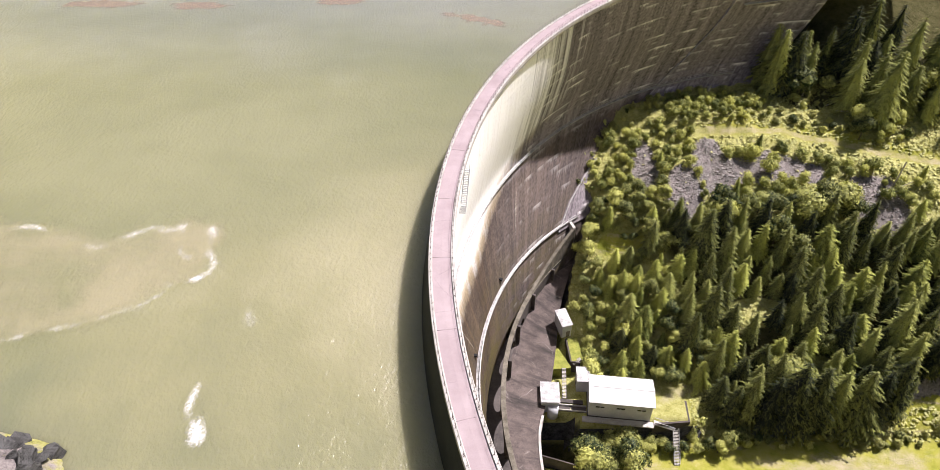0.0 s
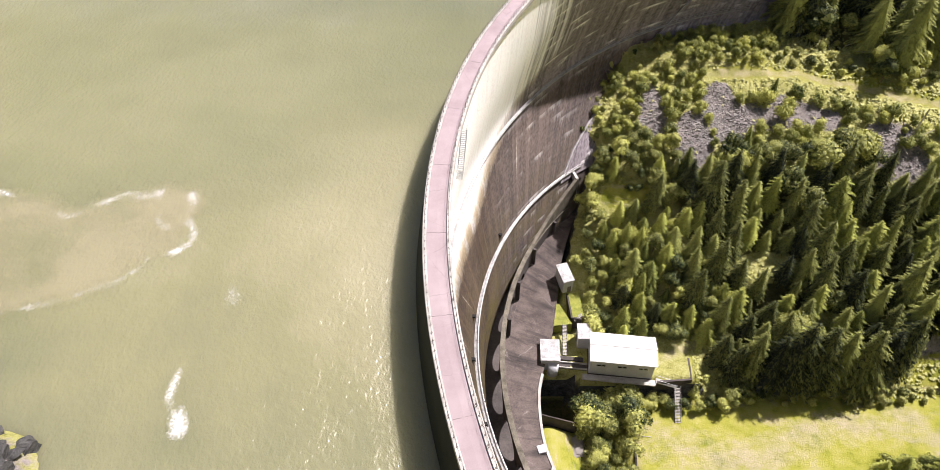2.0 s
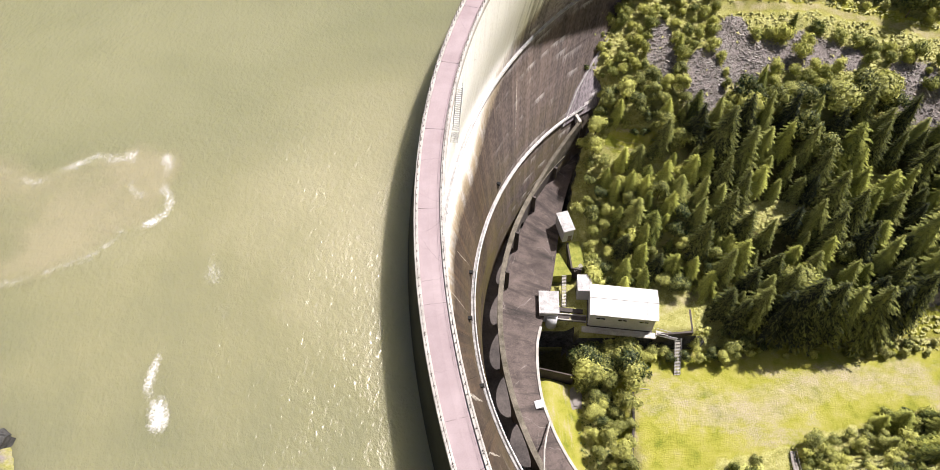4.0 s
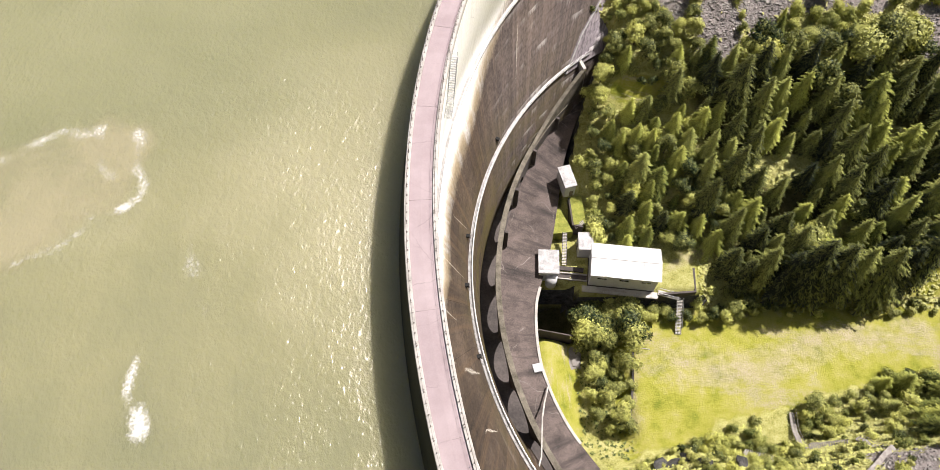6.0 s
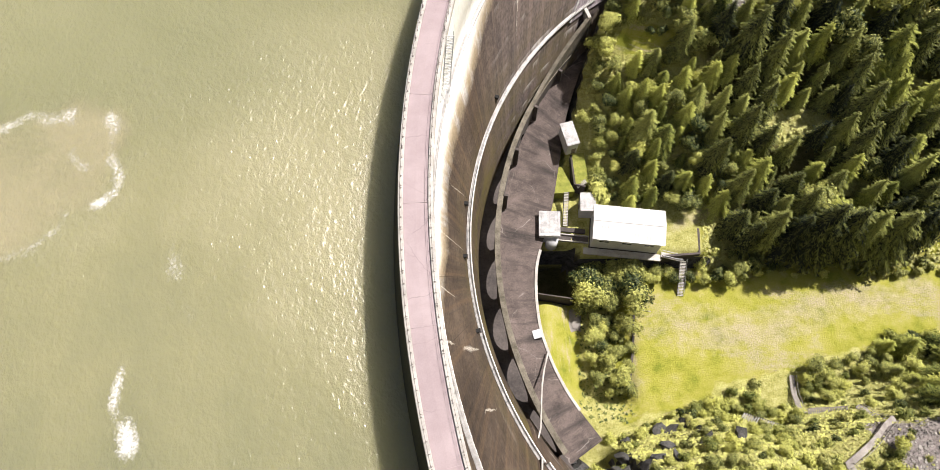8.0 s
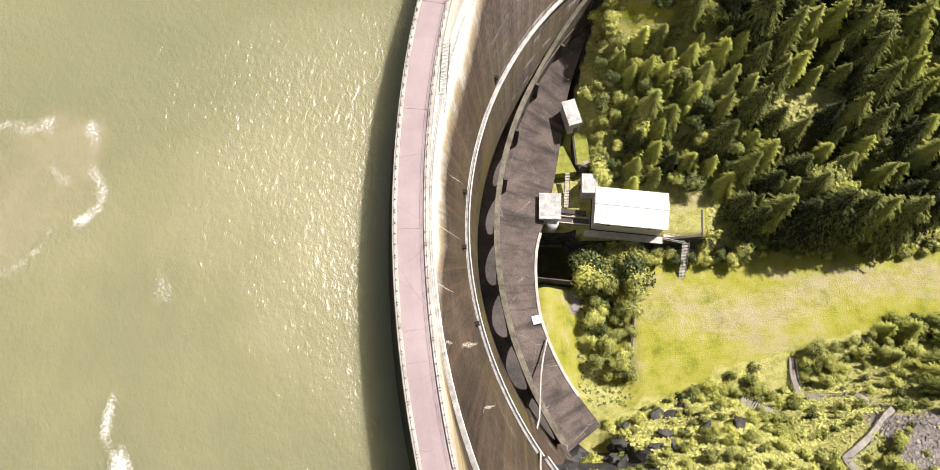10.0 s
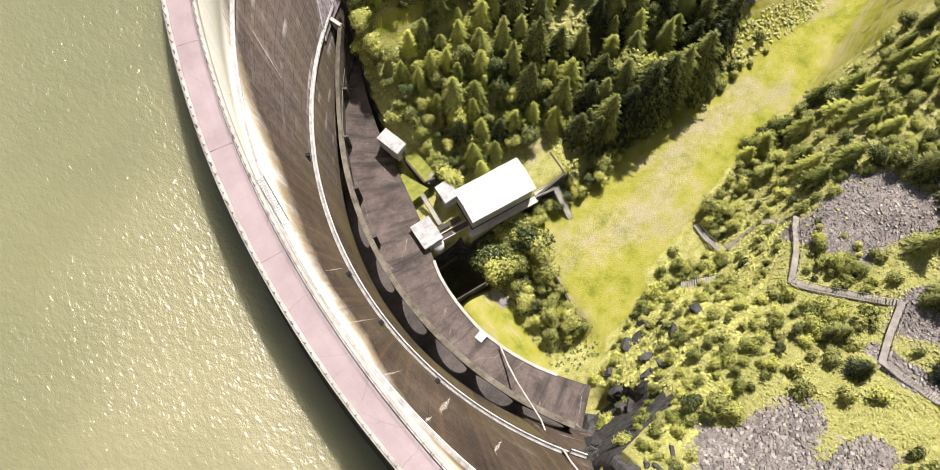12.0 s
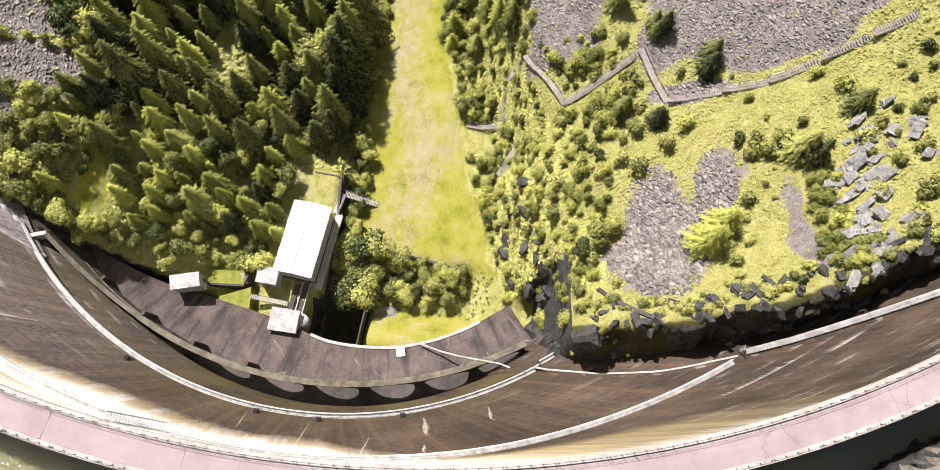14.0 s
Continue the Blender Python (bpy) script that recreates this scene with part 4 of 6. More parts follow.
        link("buttress", box((0.9, 0.55, 6.4), turn, 0.05), M["stain"], top)
    # wall that closes the basin in the north
    a, b = on_face(-49.8, 26.0, 0.6), on_wall(-44.2, 26.0, -0.2)
    link("end_wall", sweep([Vector((a.x, a.y, 12)), Vector((b.x, b.y, 12))], [(-0.35, 0), (0.35, 0), (0.35, 13.9), (-0.35, 13.9)]), M["curb"], top, "pale end wall")
    top_line = [on_wall(d, SILL + 0.2, 0.0) + Vector((0, 0, 7.6 * (max(-d - 26, 0) / 18.2) ** 1.4)) for d in np.arange(-44.2, -25.9, 1.0)]
    link("wing_wall", sweep(top_line, [(-0.4, -9), (0.4, -9), (0.4, 0.0), (-0.4, 0.0)]), M["coping"], top, "rising grey wing wall")
    return top


M["coping"] = plain("mossy_coping", (0.045, 0.040, 0.028), (0.20, 0.175, 0.14), 1.6, 0.95, 0.5)
basin()

white_box = link("junction_box", box((1.75, 1.75, 1.1), Matrix.Translation((13.55, 40.1, 8.75)) @ Matrix.Rotation(0.25, 4, "Z"), 0.06), M["plaster"])
tagged(white_box, "white painted box standing on the apron kerb", "box")
# ------------------------------------------------------------------ machine hall and outbuildings
def rect_m(corner_nw, corner_ne, corner_se):
    """Centre, turn and sizes of a rectangle from three corners."""
    a, b, c = (Vector((p[0], p[1], 0)) for p in (corner_nw, corner_ne, corner_se))
    way = (b - a).normalized()
    return (a + c) / 2, math.atan2(way.y, way.x), (b - a).length, (c - b).length


def seam_strip(length, material="tin"):
    """One standing seam of a sheet roof."""
    me = bpy.data.meshes.new("seam")
    bm = box((0.035, length, 0.04), None, 0.006)
    bm.to_mesh(me)
    bm.free()
    me.materials.append(M[material])
    return me


def hall():
    c, turn, length, span = rect_m((26.35, 66.72), (41.01, 65.14), (39.99, 57.79))
    base, eave = 6.6, 12.55
    m = Matrix.Translation((c.x, c.y, base)) @ Matrix.Rotation(turn, 4, "Z")
    top = thing("machine_hall", "white plastered machine hall with a pale sheet gable roof", "building", m=m)
    h = eave - base
    bm = bmesh.new()
    add_box(bm, (length - 0.6, span - 0.7, h), Matrix.Translation((0, 0, h / 2)))
    for x in (-length / 2 + 0.3, length / 2 - 0.3):
        tri = [bm.verts.new((x, y, z)) for y, z in ((-span / 2 + 0.35, h), (span / 2 - 0.35, h), (0, h + 0.75))]
        bm.faces.new(tri)
    link("wall", bm, M["plaster"], top)
    for s in (1, -1):
        bm = bmesh.new()
        run = span / 2 + 0.15
        tilt = math.atan2(0.85, span / 2)
        local = Matrix.Translation((0, -s * run / 2, h + 0.9 - run / 2 * math.tan(tilt))) @ Matrix.Rotation(s * tilt, 4, "X")
        add_box(bm, (length + 0.2, run / math.cos(tilt), 0.12), local)
        roof = link("roof", bm, M["tin"], top, "pale standing-seam sheet roof")
        for k in range(25):
            share("seam", seam_strip(run / math.cos(tilt)), roof, local @ Matrix.Translation((-length / 2 - 0.06 + k * (length + 0.12) / 24, 0, 0.09)))
    link("ridge_cap", box((length + 0.2, 0.3, 0.1), Matrix.Translation((0, 0, h + 0.98)), 0.02), M["tin"], top)
    link("gutter", box((length + 0.2, 0.16, 0.14), Matrix.Translation((0, -span / 2 - 0.2, h - 0.05)), 0.03), M["steel"], top)
    for x in (-4.7, 0.0, 4.7):
        win = link("window", box((2.1, 0.14, 0.62), Matrix.Translation((x, -span / 2 + 0.33, h - 2.2)), 0.02), M["plaster"], top)
        for s in (-0.52, 0.52):
            link("pane", box((0.9, 0.06, 0.46), Matrix.Translation((x + s, -span / 2 + 0.25, h - 2.2))), M["glass"], win)
    # walkway along the southern and western sides
    link("gallery", box((length + 1.6, 1.5, 0.3), Matrix.Translation((-0.2, -span / 2 - 0.55, -0.35)), 0.04), M["curb"], top, "concrete gallery slab")
    for k in range(12):
        link("post", box((0.06, 0.06, 1.0), Matrix.Translation((-length / 2 - 0.8 + k * (length + 1.4) / 11, -span / 2 - 1.22, 0.3))), M["steel"], top)
    for z in (0.3, 0.8):
        link("rail", box((length + 1.5, 0.05, 0.05), Matrix.Translation((-0.2, -span / 2 - 1.22, z))), M["steel"], top)
    link("plinth", box((length - 0.2, span - 0.4, 7.5), Matrix.Translation((0, 0, -4.1))), M["stain"], top, "dark stained concrete substructure")
    return m, length, span


hall_m, hall_l, hall_w = hall()


def small_house(name, label, corners, eave, base, door=None, fall=0.5, category="hut"):
    c, turn, length, span = rect_m(*corners)
    m = Matrix.Translation((c.x, c.y, base)) @ Matrix.Rotation(turn, 4, "Z")
    top = thing(name, label, category, m=m)
    h = eave - base
    link("wall", box((length - 0.4, span - 0.4, h), Matrix.Translation((0, 0, h / 2)), 0.03), M["plaster"], top)
    bm = bmesh.new()
    local = Matrix.Translation((0, 0, h + 0.12)) @ Matrix.Rotation(math.atan2(fall, span), 4, "X")
    add_box(bm, (length, span, 0.14), local, 0.02)
    roof = link("roof", bm, M["tin_old"], top, "weathered grey sheet roof")
    strip = seam_strip(span, "tin_old")
    for k in range(int(length / 0.55) + 1):
        share("seam", strip, roof, local @ Matrix.Translation((-length / 2 + 0.03 + k * (length - 0.06) / int(length / 0.55), 0, 0.09)))
    if door:
        x, y, along = door
        size = (0.95, 0.12, 2.0) if along else (0.12, 0.95, 2.0)
        leaf = link("door", box(size, Matrix.Translation((x * (length - 0.4) / 2, y * (span - 0.4) / 2, 1.05)), 0.02), M["rust"], top, "dark steel door")
        link("handle", box((0.08, 0.16, 0.06), Matrix.Translation((x * (length - 0.4) / 2 + 0.3, y * ((span - 0.4) / 2 + 0.06), 1.05))), M["steel"], leaf)
    return top, m, length, span


M["tin_old"] = plain("weathered_sheet_roof", (0.17, 0.165, 0.165), (0.52, 0.505, 0.50), 2.2, 0.7, 0.2, 0.1)
valve, valve_m, vl, vw = small_house("valve_house", "white valve house with a weathered sheet roof at the apron edge", ((15.04, 66.34), (19.58, 66.21), (19.0, 60.7)), 10.1, 2.0, (0.0, 1.0, True))
# round stair shaft against its southern wall
bm = bmesh.new()
bmesh.ops.create_cone(bm, cap_ends=True, segments=20, radius1=1.25, radius2=1.25, depth=3.4, matrix=Matrix.Translation((0.75, -vw / 2 - 0.15, 4.9)))
link("stair_shaft", bm, M["plaster"], valve, "rounded white shaft", True)
shed, shed_m, sl, sw = small_house("shed", "small white shed with a weathered grey sheet roof", ((18.9, 84.3), (21.7, 85.1), (24.5, 80.4)), 15.0, 10.6, (0.3, -1.0, True))
small_house("annexe", "low grey-roofed annexe beside the machine hall", ((23.85, 70.4), (27.2, 70.3), (26.9, 66.2)), 10.6, 6.3, (-1.0, 0.2, False))


# bridge from the hall to the valve house
def bridge():
    br = thing("footbridge", "narrow concrete footbridge from the hall to the valve house", "bridge")
    a, b = Vector((18.9, 61.9, 6.5)), Vector((25.6, 61.2, 6.5))
    link("deck", sweep([a, b], [(-0.75, -0.3), (0.75, -0.3), (0.75, 0.0), (-0.75, 0.0)]), M["stain"], br)
    for s in (-0.72, 0.72):
        link("parapet", sweep([a, b], [(s - 0.1, 0.0), (s + 0.1, 0.0), (s + 0.1, 0.45), (s - 0.1, 0.45)]), M["curb"], br, "pale parapet")
    link("duct", sweep([a + Vector((0, 1.9, 0.2)), b + Vector((-0.6, 1.9, 0.2))], [(-0.5, -0.3), (0.5, -0.3), (0.5, 0.1), (-0.5, 0.1)]), M["stain"], br, "grey concrete duct")


bridge()


# ------------------------------------------------------------------ stairs
def stairway(name, label, a, b, width, count, rail=True, material="curb"):
    """Open steps from a down to b, with stringers and rails."""
    st = thing(name, label, "stairs")
    a, b = Vector(a), Vector(b)
    turn = Matrix.Rotation(math.atan2(b.y - a.y, b.x - a.x), 4, "Z")
    run = Vector((b.x - a.x, b.y - a.y, 0)).length / count
    me = bpy.data.meshes.new("tread")
    bm = box((run * 0.66, width, 0.09), None, 0.012)
    bm.to_mesh(me)
    bm.free()
    me.materials.append(M[material])
    for k in range(count):
        share("tread", me, st, Matrix.Translation(a.lerp(b, (k + 0.5) / count)) @ turn)
    side = turn.to_3x3() @ Vector((0, 1, 0))
    for s in (-1, 1):
        off = side * (s * width / 2)
        link("stringer", tube([a + off - Vector((0, 0, 0.1)), b + off - Vector((0, 0, 0.1))], 0.09, 4), M["stain"], st)
        if rail:
            link("rail", tube([a + off + Vector((0, 0, 0.95)), b + off + Vector((0, 0, 0.95))], 0.04, 5), M["steel"], st)
            for k in range(0, count + 1, 4):
                link("post", box((0.05, 0.05, 1.0), Matrix.Translation(a.lerp(b, k / count) + off + Vector((0, 0, 0.45)))), M["steel"], st)
    return st


stairway("stairs", "steep open concrete steps down to the meadow", (46.1, 57.2, 4.3), (45.8, 50.6, 0.1), 1.25, 24)
ramp = thing("gangway", "sloping pale gangway from the gallery to the steps", "walkway")
link("deck", sweep([(41.0, 58.0, 6.3), (46.0, 57.6, 4.35)], [(-0.6, -0.2), (0.6, -0.2), (0.6, 0), (-0.6, 0)]), M["curb"], ramp)
for s in (-0.58, 0.58):
    link("rail", sweep([(41.0, 58.0, 7.3), (46.0, 57.6, 5.3)], [(s - 0.04, -0.04), (s + 0.04, -0.04), (s + 0.04, 0.04), (s - 0.04, 0.04)]), M["steel"], ramp)
stairway("stairs", "open concrete steps beside the meadow kerb", (36.6, 53.4, 0.0), (35.7, 47.9, -2.6), 1.2, 18, False)
stairway("stairs", "concrete steps descending into the bushes", (34.9, 47.1, -2.6), (27.0, 47.4, -5.2), 1.0, 26, False, "stain")
stairway("stairs", "narrow concrete steps between grass terraces", (21.1, 71.3, 9.2), (20.8, 64.4, 6.6), 0.95, 22, False)
stairway("stairs", "short concrete steps below the grass terrace", (25.4, 73.6, 10.0), (23.4, 72.6, 9.2), 0.9, 7, False)


def bank_steps():
    """Worn steps up the bank at the corner of the meadow."""
    a, b = (54.6, 24.9), (58.8, 21.6)
    stairway("stairs", "weathered pale concrete steps up the bank beside the meadow", (*a, gz(*a) + 0.35), (*b, gz(*b) + 0.35), 1.9, 16, False)


bank_steps()
rungs = thing("ladder", "short white ladder laid across the rock gully", "ladder")
low_end, high_end = Vector((31.4, -22.5, gz(31.4, -22.5) + 1.1)), Vector((31.5, -25.0, gz(31.5, -25.0) + 1.1))
for off in (-0.3, 0.3):
    link("stile", tube([low_end + Vector((off, 0, 0)), high_end + Vector((off, 0, 0))], 0.06, 5), M["plaster"], rungs)
for k in range(9):
    link("rung", box((0.6, 0.09, 0.06), Matrix.Translation(low_end.lerp(high_end, (k + 0.5) / 9))), M["plaster"], rungs)


def wall_thing(name, label, pts, height, thick, material, category="wall", kind=""):
    ob = link(name, sweep(pts, [(-thick / 2, -height), (thick / 2, -height), (thick / 2, 0), (-thick / 2, 0)]), M[material])
    return tagged(ob, label, category, kind=kind)


wall_thing("retaining_wall", "dark stained retaining wall below the hall terrace", [(40.6, 57.6, 6.25), (49.2, 58.3, 6.25), (49.6, 64.0, 6.25)], 6.5, 0.5, "stain")
wall_thing("retaining_wall", "dark retaining wall at the meadow edge above the bushes", [(35.5, 46.6, 0.1), (34.6, 39.0, 0.1), (33.0, 30.0, 0.0)], 4.0, 0.45, "stain")
wall_thing("retaining_wall", "dark wall between the pit and the grass bank", [(13.9, 49.35, 6.7), (22.4, 49.5, 2.2)], 13, 0.25, "stain")
wall_thing("kerb", "pale low kerb around the corner of the meadow", [(37.4, 53.6, 0.25), (36.25, 47.5, 0.25), (39.2, 47.2, 0.2)], 0.6, 0.16, "curb", "kerb")
wall_thing("retaining_wall", "dark retaining wall below the upper grass terrace", [(22.5, 80.0, 9.9), (23.0, 73.0, 9.7), (25.2, 72.4, 9.9)], 4.0, 0.4, "stain")
for name, pts, z in (("lawn_terrace", [(22.6, 80.2), (25.4, 80.6), (26.0, 73.4), (23.2, 73.0)], 9.75), ("lawn_terrace", [(17.6, 78.5), (20.4, 77.5), (23.0, 71.6), (20.6, 71.3), (17.8, 71.0)], 9.0)):
    bm = bmesh.new()
    ring = [bm.verts.new((x, y, z)) for x, y in pts]
    base = [bm.verts.new((x, y, z - 4)) for x, y in pts]
    bm.faces.new(ring)
    for k in range(len(ring)):
        bm.faces.new((ring[k], ring[(k + 1) % len(ring)], base[(k + 1) % len(ring)], base[k]))
    ob = link(name, bm, M["lawn"])
    tagged(ob, "small bright grass terrace held by a low wall", "terrace", kind="structure")
plate = bmesh.new()
bmesh.ops.create_icosphere(plate, subdivisions=3, radius=1.0)
for v in plate.verts:
    v.co = Vector((v.co.x * 2.0, v.co.y * 2.3, v.co.z * 0.45)) * (1 + 0.5 * noise.noise(v.co * 1.7))
ob = link("boulder", plate, M["stone"])
ob.location = (22.6, 45.6, gz(22.6, 45.6) + 0.25)
tagged(ob, "flat pale grey boulder lying in the grass", "rock")


# ------------------------------------------------------------------ timber walkway up the southern slope
BOARDWALK = [(66.9, 33.2), (66.2, 25.3), (71.7, 25.2), (73.7, 22.2), (61.0, 14.1), (68.5, 2.2), (58.5, -2.5), (58.6, -10.0), (59.4, -16.4), (61.6, -22.6), (63.6, -28.1), (65.8, -33.2)]


def boardwalk():
    route = BOARDWALK
    bw = thing("boardwalk", "weathered timber step walkway zigzagging up the southern slope", "walkway")
    me = bpy.data.meshes.new("tread")
    bm = box((0.31, 0.95, 0.07), None, 0.01)
    bm.to_mesh(me)
    bm.free()
    me.materials.append(M["wood"])
    post = bpy.data.meshes.new("post")
    bm = box((0.09, 0.09, 1.5), Matrix.Translation((0, 0, 0.2)))
    bm.to_mesh(post)
    bm.free()
    post.materials.append(M["wood"])
    left = 300
    for a, b in zip(route, route[1:]):
        length = math.dist(a, b)
        count = max(int(length / 0.8), 2)
        way = Vector((b[0] - a[0], b[1] - a[1], 0)).normalized()
        side = Vector((-way.y, way.x, 0))
        pts = []
        heights = [gz(a[0] + (b[0] - a[0]) * k / count, a[1] + (b[1] - a[1]) * k / count) for k in range(count + 1)]
        for k in range(count + 1):
            lo, hi = max(0, k - 3), min(count, k + 3)
            h = max(sum(heights[lo:hi + 1]) / (hi - lo + 1), heights[k] - 0.2) + 0.55
            pts.append(Vector((a[0] + (b[0] - a[0]) * k / count, a[1] + (b[1] - a[1]) * k / count, h)))
        for s in (-0.5, 0.5):
            link("beam", tube([p + side * s - Vector((0, 0, 0.06)) for p in pts], 0.09, 4), M["wood"], bw)
        link("handrail", tube([p + side * 0.5 + Vector((0, 0, 1.0)) for p in pts], 0.05, 4), M["wood"], bw)
        turn = Matrix.Rotation(math.atan2(way.y, way.x), 4, "Z")
        fine = max(int(length / 0.34), 2)
        for k in range(fine + 1):
            f = k / fine * count
            i = min(int(f), count - 1)
            share("tread", me, bw, Matrix.Translation(pts[i].lerp(pts[i + 1], f - i)) @ turn)
        for p in pts[::3]:
            share("post", post, bw, Matrix.Translation(p + side * 0.5) @ turn)


boardwalk()
# ------------------------------------------------------------------ plants
def spruce_mesh(seed, h, r, material, loose=1.0):
    """Crown of drooping whorls; every branch a spine with sprigs on both sides."""
    rnd = random.Random(seed)
    verts, faces, outward = [], [], []

    def tri(a, b, c):
        i = len(verts)
        verts.extend((a, b, c))
        faces.append((i, i + 1, i + 2))
        outward.append(Vector((b.x, b.y, 0)).normalized() + Vector((0, 0, 0.32)))

    # opaque inner cones round the trunk, added to stop sun leaking through
    for k in range(9):
        a0, a1 = math.tau * k / 9, math.tau * (k + 1) / 9
        for lo, hi in ((0.05, 0.55), (0.4, 0.93)):
            wide = [r * 0.62 * (1 - lo) ** 0.8 * rnd.uniform(0.8, 1.15) for _ in range(2)]
            foot = [Vector((math.cos(a) * w, math.sin(a) * w, h * lo)) for a, w in zip((a0, a1), wide)]
            i = len(verts)
            verts.extend((foot[0], foot[1], Vector((0, 0, h * hi))))
            faces.append((i, i + 1, i + 2))
            outward.append(Vector((math.cos(a0), math.sin(a0), 0.3)))
    lop, swing = rnd.uniform(0, math.tau), rnd.uniform(0.08, 0.22)
    whorls = int(h * 1.3) + 6
    for w in range(whorls):
        t = (w + rnd.uniform(0, 0.6)) / whorls
        z = h * (0.06 + 0.92 * t)
        reach = r * (1 - t) ** 0.58 * rnd.uniform(0.72, 1.15) + 0.2
        count = max(6, int(13 * (1 - t) + 5))
        turn = rnd.uniform(0, math.tau)
        for b in range(count):
            a = turn + math.tau * b / count + rnd.uniform(-0.25, 0.25)
            long = reach * rnd.uniform(0.62, 1.2) * loose * (1 + swing * math.cos(a - lop))
            way = Vector((math.cos(a), math.sin(a), 0))
            side = Vector((-way.y, way.x, 0))
            droop = rnd.uniform(0.28, 0.55)
            at = lambda f: Vector((0, 0, z + rnd.uniform(-0.05, 0.05))) + way * (long * f) - Vector((0, 0, droop * long * f * f))
            last = at(0.08)
            for k in range(1, 9):
                f = k / 8.4
                p = at(f)
                wide = long * 0.17 * (1.25 - f) * rnd.uniform(0.55, 1.45) + 0.12
                for s in (-1, 1):
                    tri(last, p, p + side * (s * wide) + way * (wide * 0.55) - Vector((0, 0, wide * 0.35)))
                last = p
            tri(last - side * 0.1, last + side * 0.1, at(1.0))
    return foliage("crown", verts, faces, outward, material, 0.75)


def trunk_mesh(h, r, material):
    verts, faces, n = [], [], 6
    rings = [(0, 1.3), (0.1, 1.0), (0.5, 0.6), (0.97, 0.06)]
    for t, k in rings:
        verts += [(r * k * math.cos(math.tau * i / n), r * k * math.sin(math.tau * i / n), h * t - (0.6 if t == 0 else 0)) for i in range(n)]
    for j in range(len(rings) - 1):
        faces += [(j * n + i, j * n + (i + 1) % n, (j + 1) * n + (i + 1) % n, (j + 1) * n + i) for i in range(n)]
    return mesh_from("trunk", verts, faces, material)


def leaf_mesh(seed, h, r, clumps, leaf, material, base=0.22):
    """Crown of leaf clumps on a few uneven lobes, with gaps between them."""
    rnd = random.Random(seed)
    verts, faces, outward = [], [], []
    lobes = []
    for k in range(rnd.randint(5, 8)):
        a, d = rnd.uniform(0, math.tau), rnd.uniform(0.1, 0.62) * r
        lobes.append((Vector((math.cos(a) * d, math.sin(a) * d, h * rnd.uniform(base + 0.2, 0.8))), r * rnd.uniform(0.38, 0.62)))
    lobes.append((Vector((0, 0, h * 0.78)), r * 0.5))
    # opaque hearts of the lobes, added inside to block light through the crown
    for c, size in lobes:
        tips = [Vector((x, y, z)) * (size * 0.66) for x, y, z in ((1, 0, 0), (0, 1, 0), (-1, 0, 0), (0, -1, 0), (0, 0, 1), (0, 0, -1))]
        for k in range(4):
            for end in (4, 5):
                i = len(verts)
                tri = (tips[k], tips[(k + 1) % 4], tips[end])
                verts.extend(c + v for v in tri)
                faces.append((i, i + 1, i + 2))
                outward.append(sum(tri, Vector()))
    for k in range(clumps):
        c, size = lobes[k % len(lobes)]
        v = Vector((rnd.gauss(0, 1), rnd.gauss(0, 1), rnd.gauss(0.25, 1))).normalized()
        p = c + Vector((v.x * size, v.y * size, v.z * size * 0.85)) * rnd.uniform(0.72, 1.08)
        if p.z < 0.1:
            p.z = 0.1
        for _ in range(4):
            q = p + Vector((rnd.uniform(-1, 1), rnd.uniform(-1, 1), rnd.uniform(-1, 1))) * leaf * 0.9
            u = (v + Vector((rnd.uniform(-1, 1), rnd.uniform(-1, 1), rnd.uniform(-1, 1))) * 0.8).normalized()
            a = u.orthogonal().normalized()
            b = u.cross(a)
            f = rnd.uniform(0, math.tau)
            a, b = a * math.cos(f) + b * math.sin(f), b * math.cos(f) - a * math.sin(f)
            s = leaf * rnd.uniform(0.7, 1.25)
            i = len(verts)
            verts.extend((q - a * s, q - b * s * 0.55, q + a * s, q + b * s * 0.55))
            faces.append((i, i + 1, i + 2, i + 3))
            outward.append(v * 0.8 + Vector((p.x, p.y, p.z - h * 0.4)).normalized() * 0.5)
    return foliage("crown", verts, faces, outward, material)


def tree_kind(name, label, category, group, crown, trunk):
    top = thing(name, label, category, group)
    share("trunk", trunk, top, Matrix())
    share("crown", crown, top, Matrix())
    return top


def planter(kinds):
    """Returns a function that plants a kind at a place: the first time the built one, then copies."""
    used = set()

    def plant(k, x, y, scale, turn, sink=0.15, lean=0.0, wide=1.0):
        ob = kinds[k]
        m = Matrix.Translation((x, y, gz(x, y) - sink)) @ Matrix.Rotation(lean, 4, "X") @ Matrix.Rotation(turn, 4, "Z")
        target = ob if k not in used else copy_thing(ob, m)
        used.add(k)
        target.matrix_world = m @ Matrix.Diagonal((scale * wide, scale * wide, scale, 1))
        return target

    return plant


rnd = random.Random(11)
SPRUCES = [tree_kind("spruce", "dark green spruce with drooping branches on the forest slope", "tree", "spruces on the northern slope",
                     spruce_mesh(20 + k, 16, 3.5 + 0.5 * (k % 3), M["spruce"], 1.0), trunk_mesh(16, 0.26, M["bark"])) for k in range(6)]
LARCHES = [tree_kind("larch", "young light green larch among bushes", "tree", "young larches and birches",
                     spruce_mesh(40 + k, 9, 2.0 + 0.2 * k, M["larch"], 1.05), trunk_mesh(9, 0.14, M["bark"])) for k in range(3)]
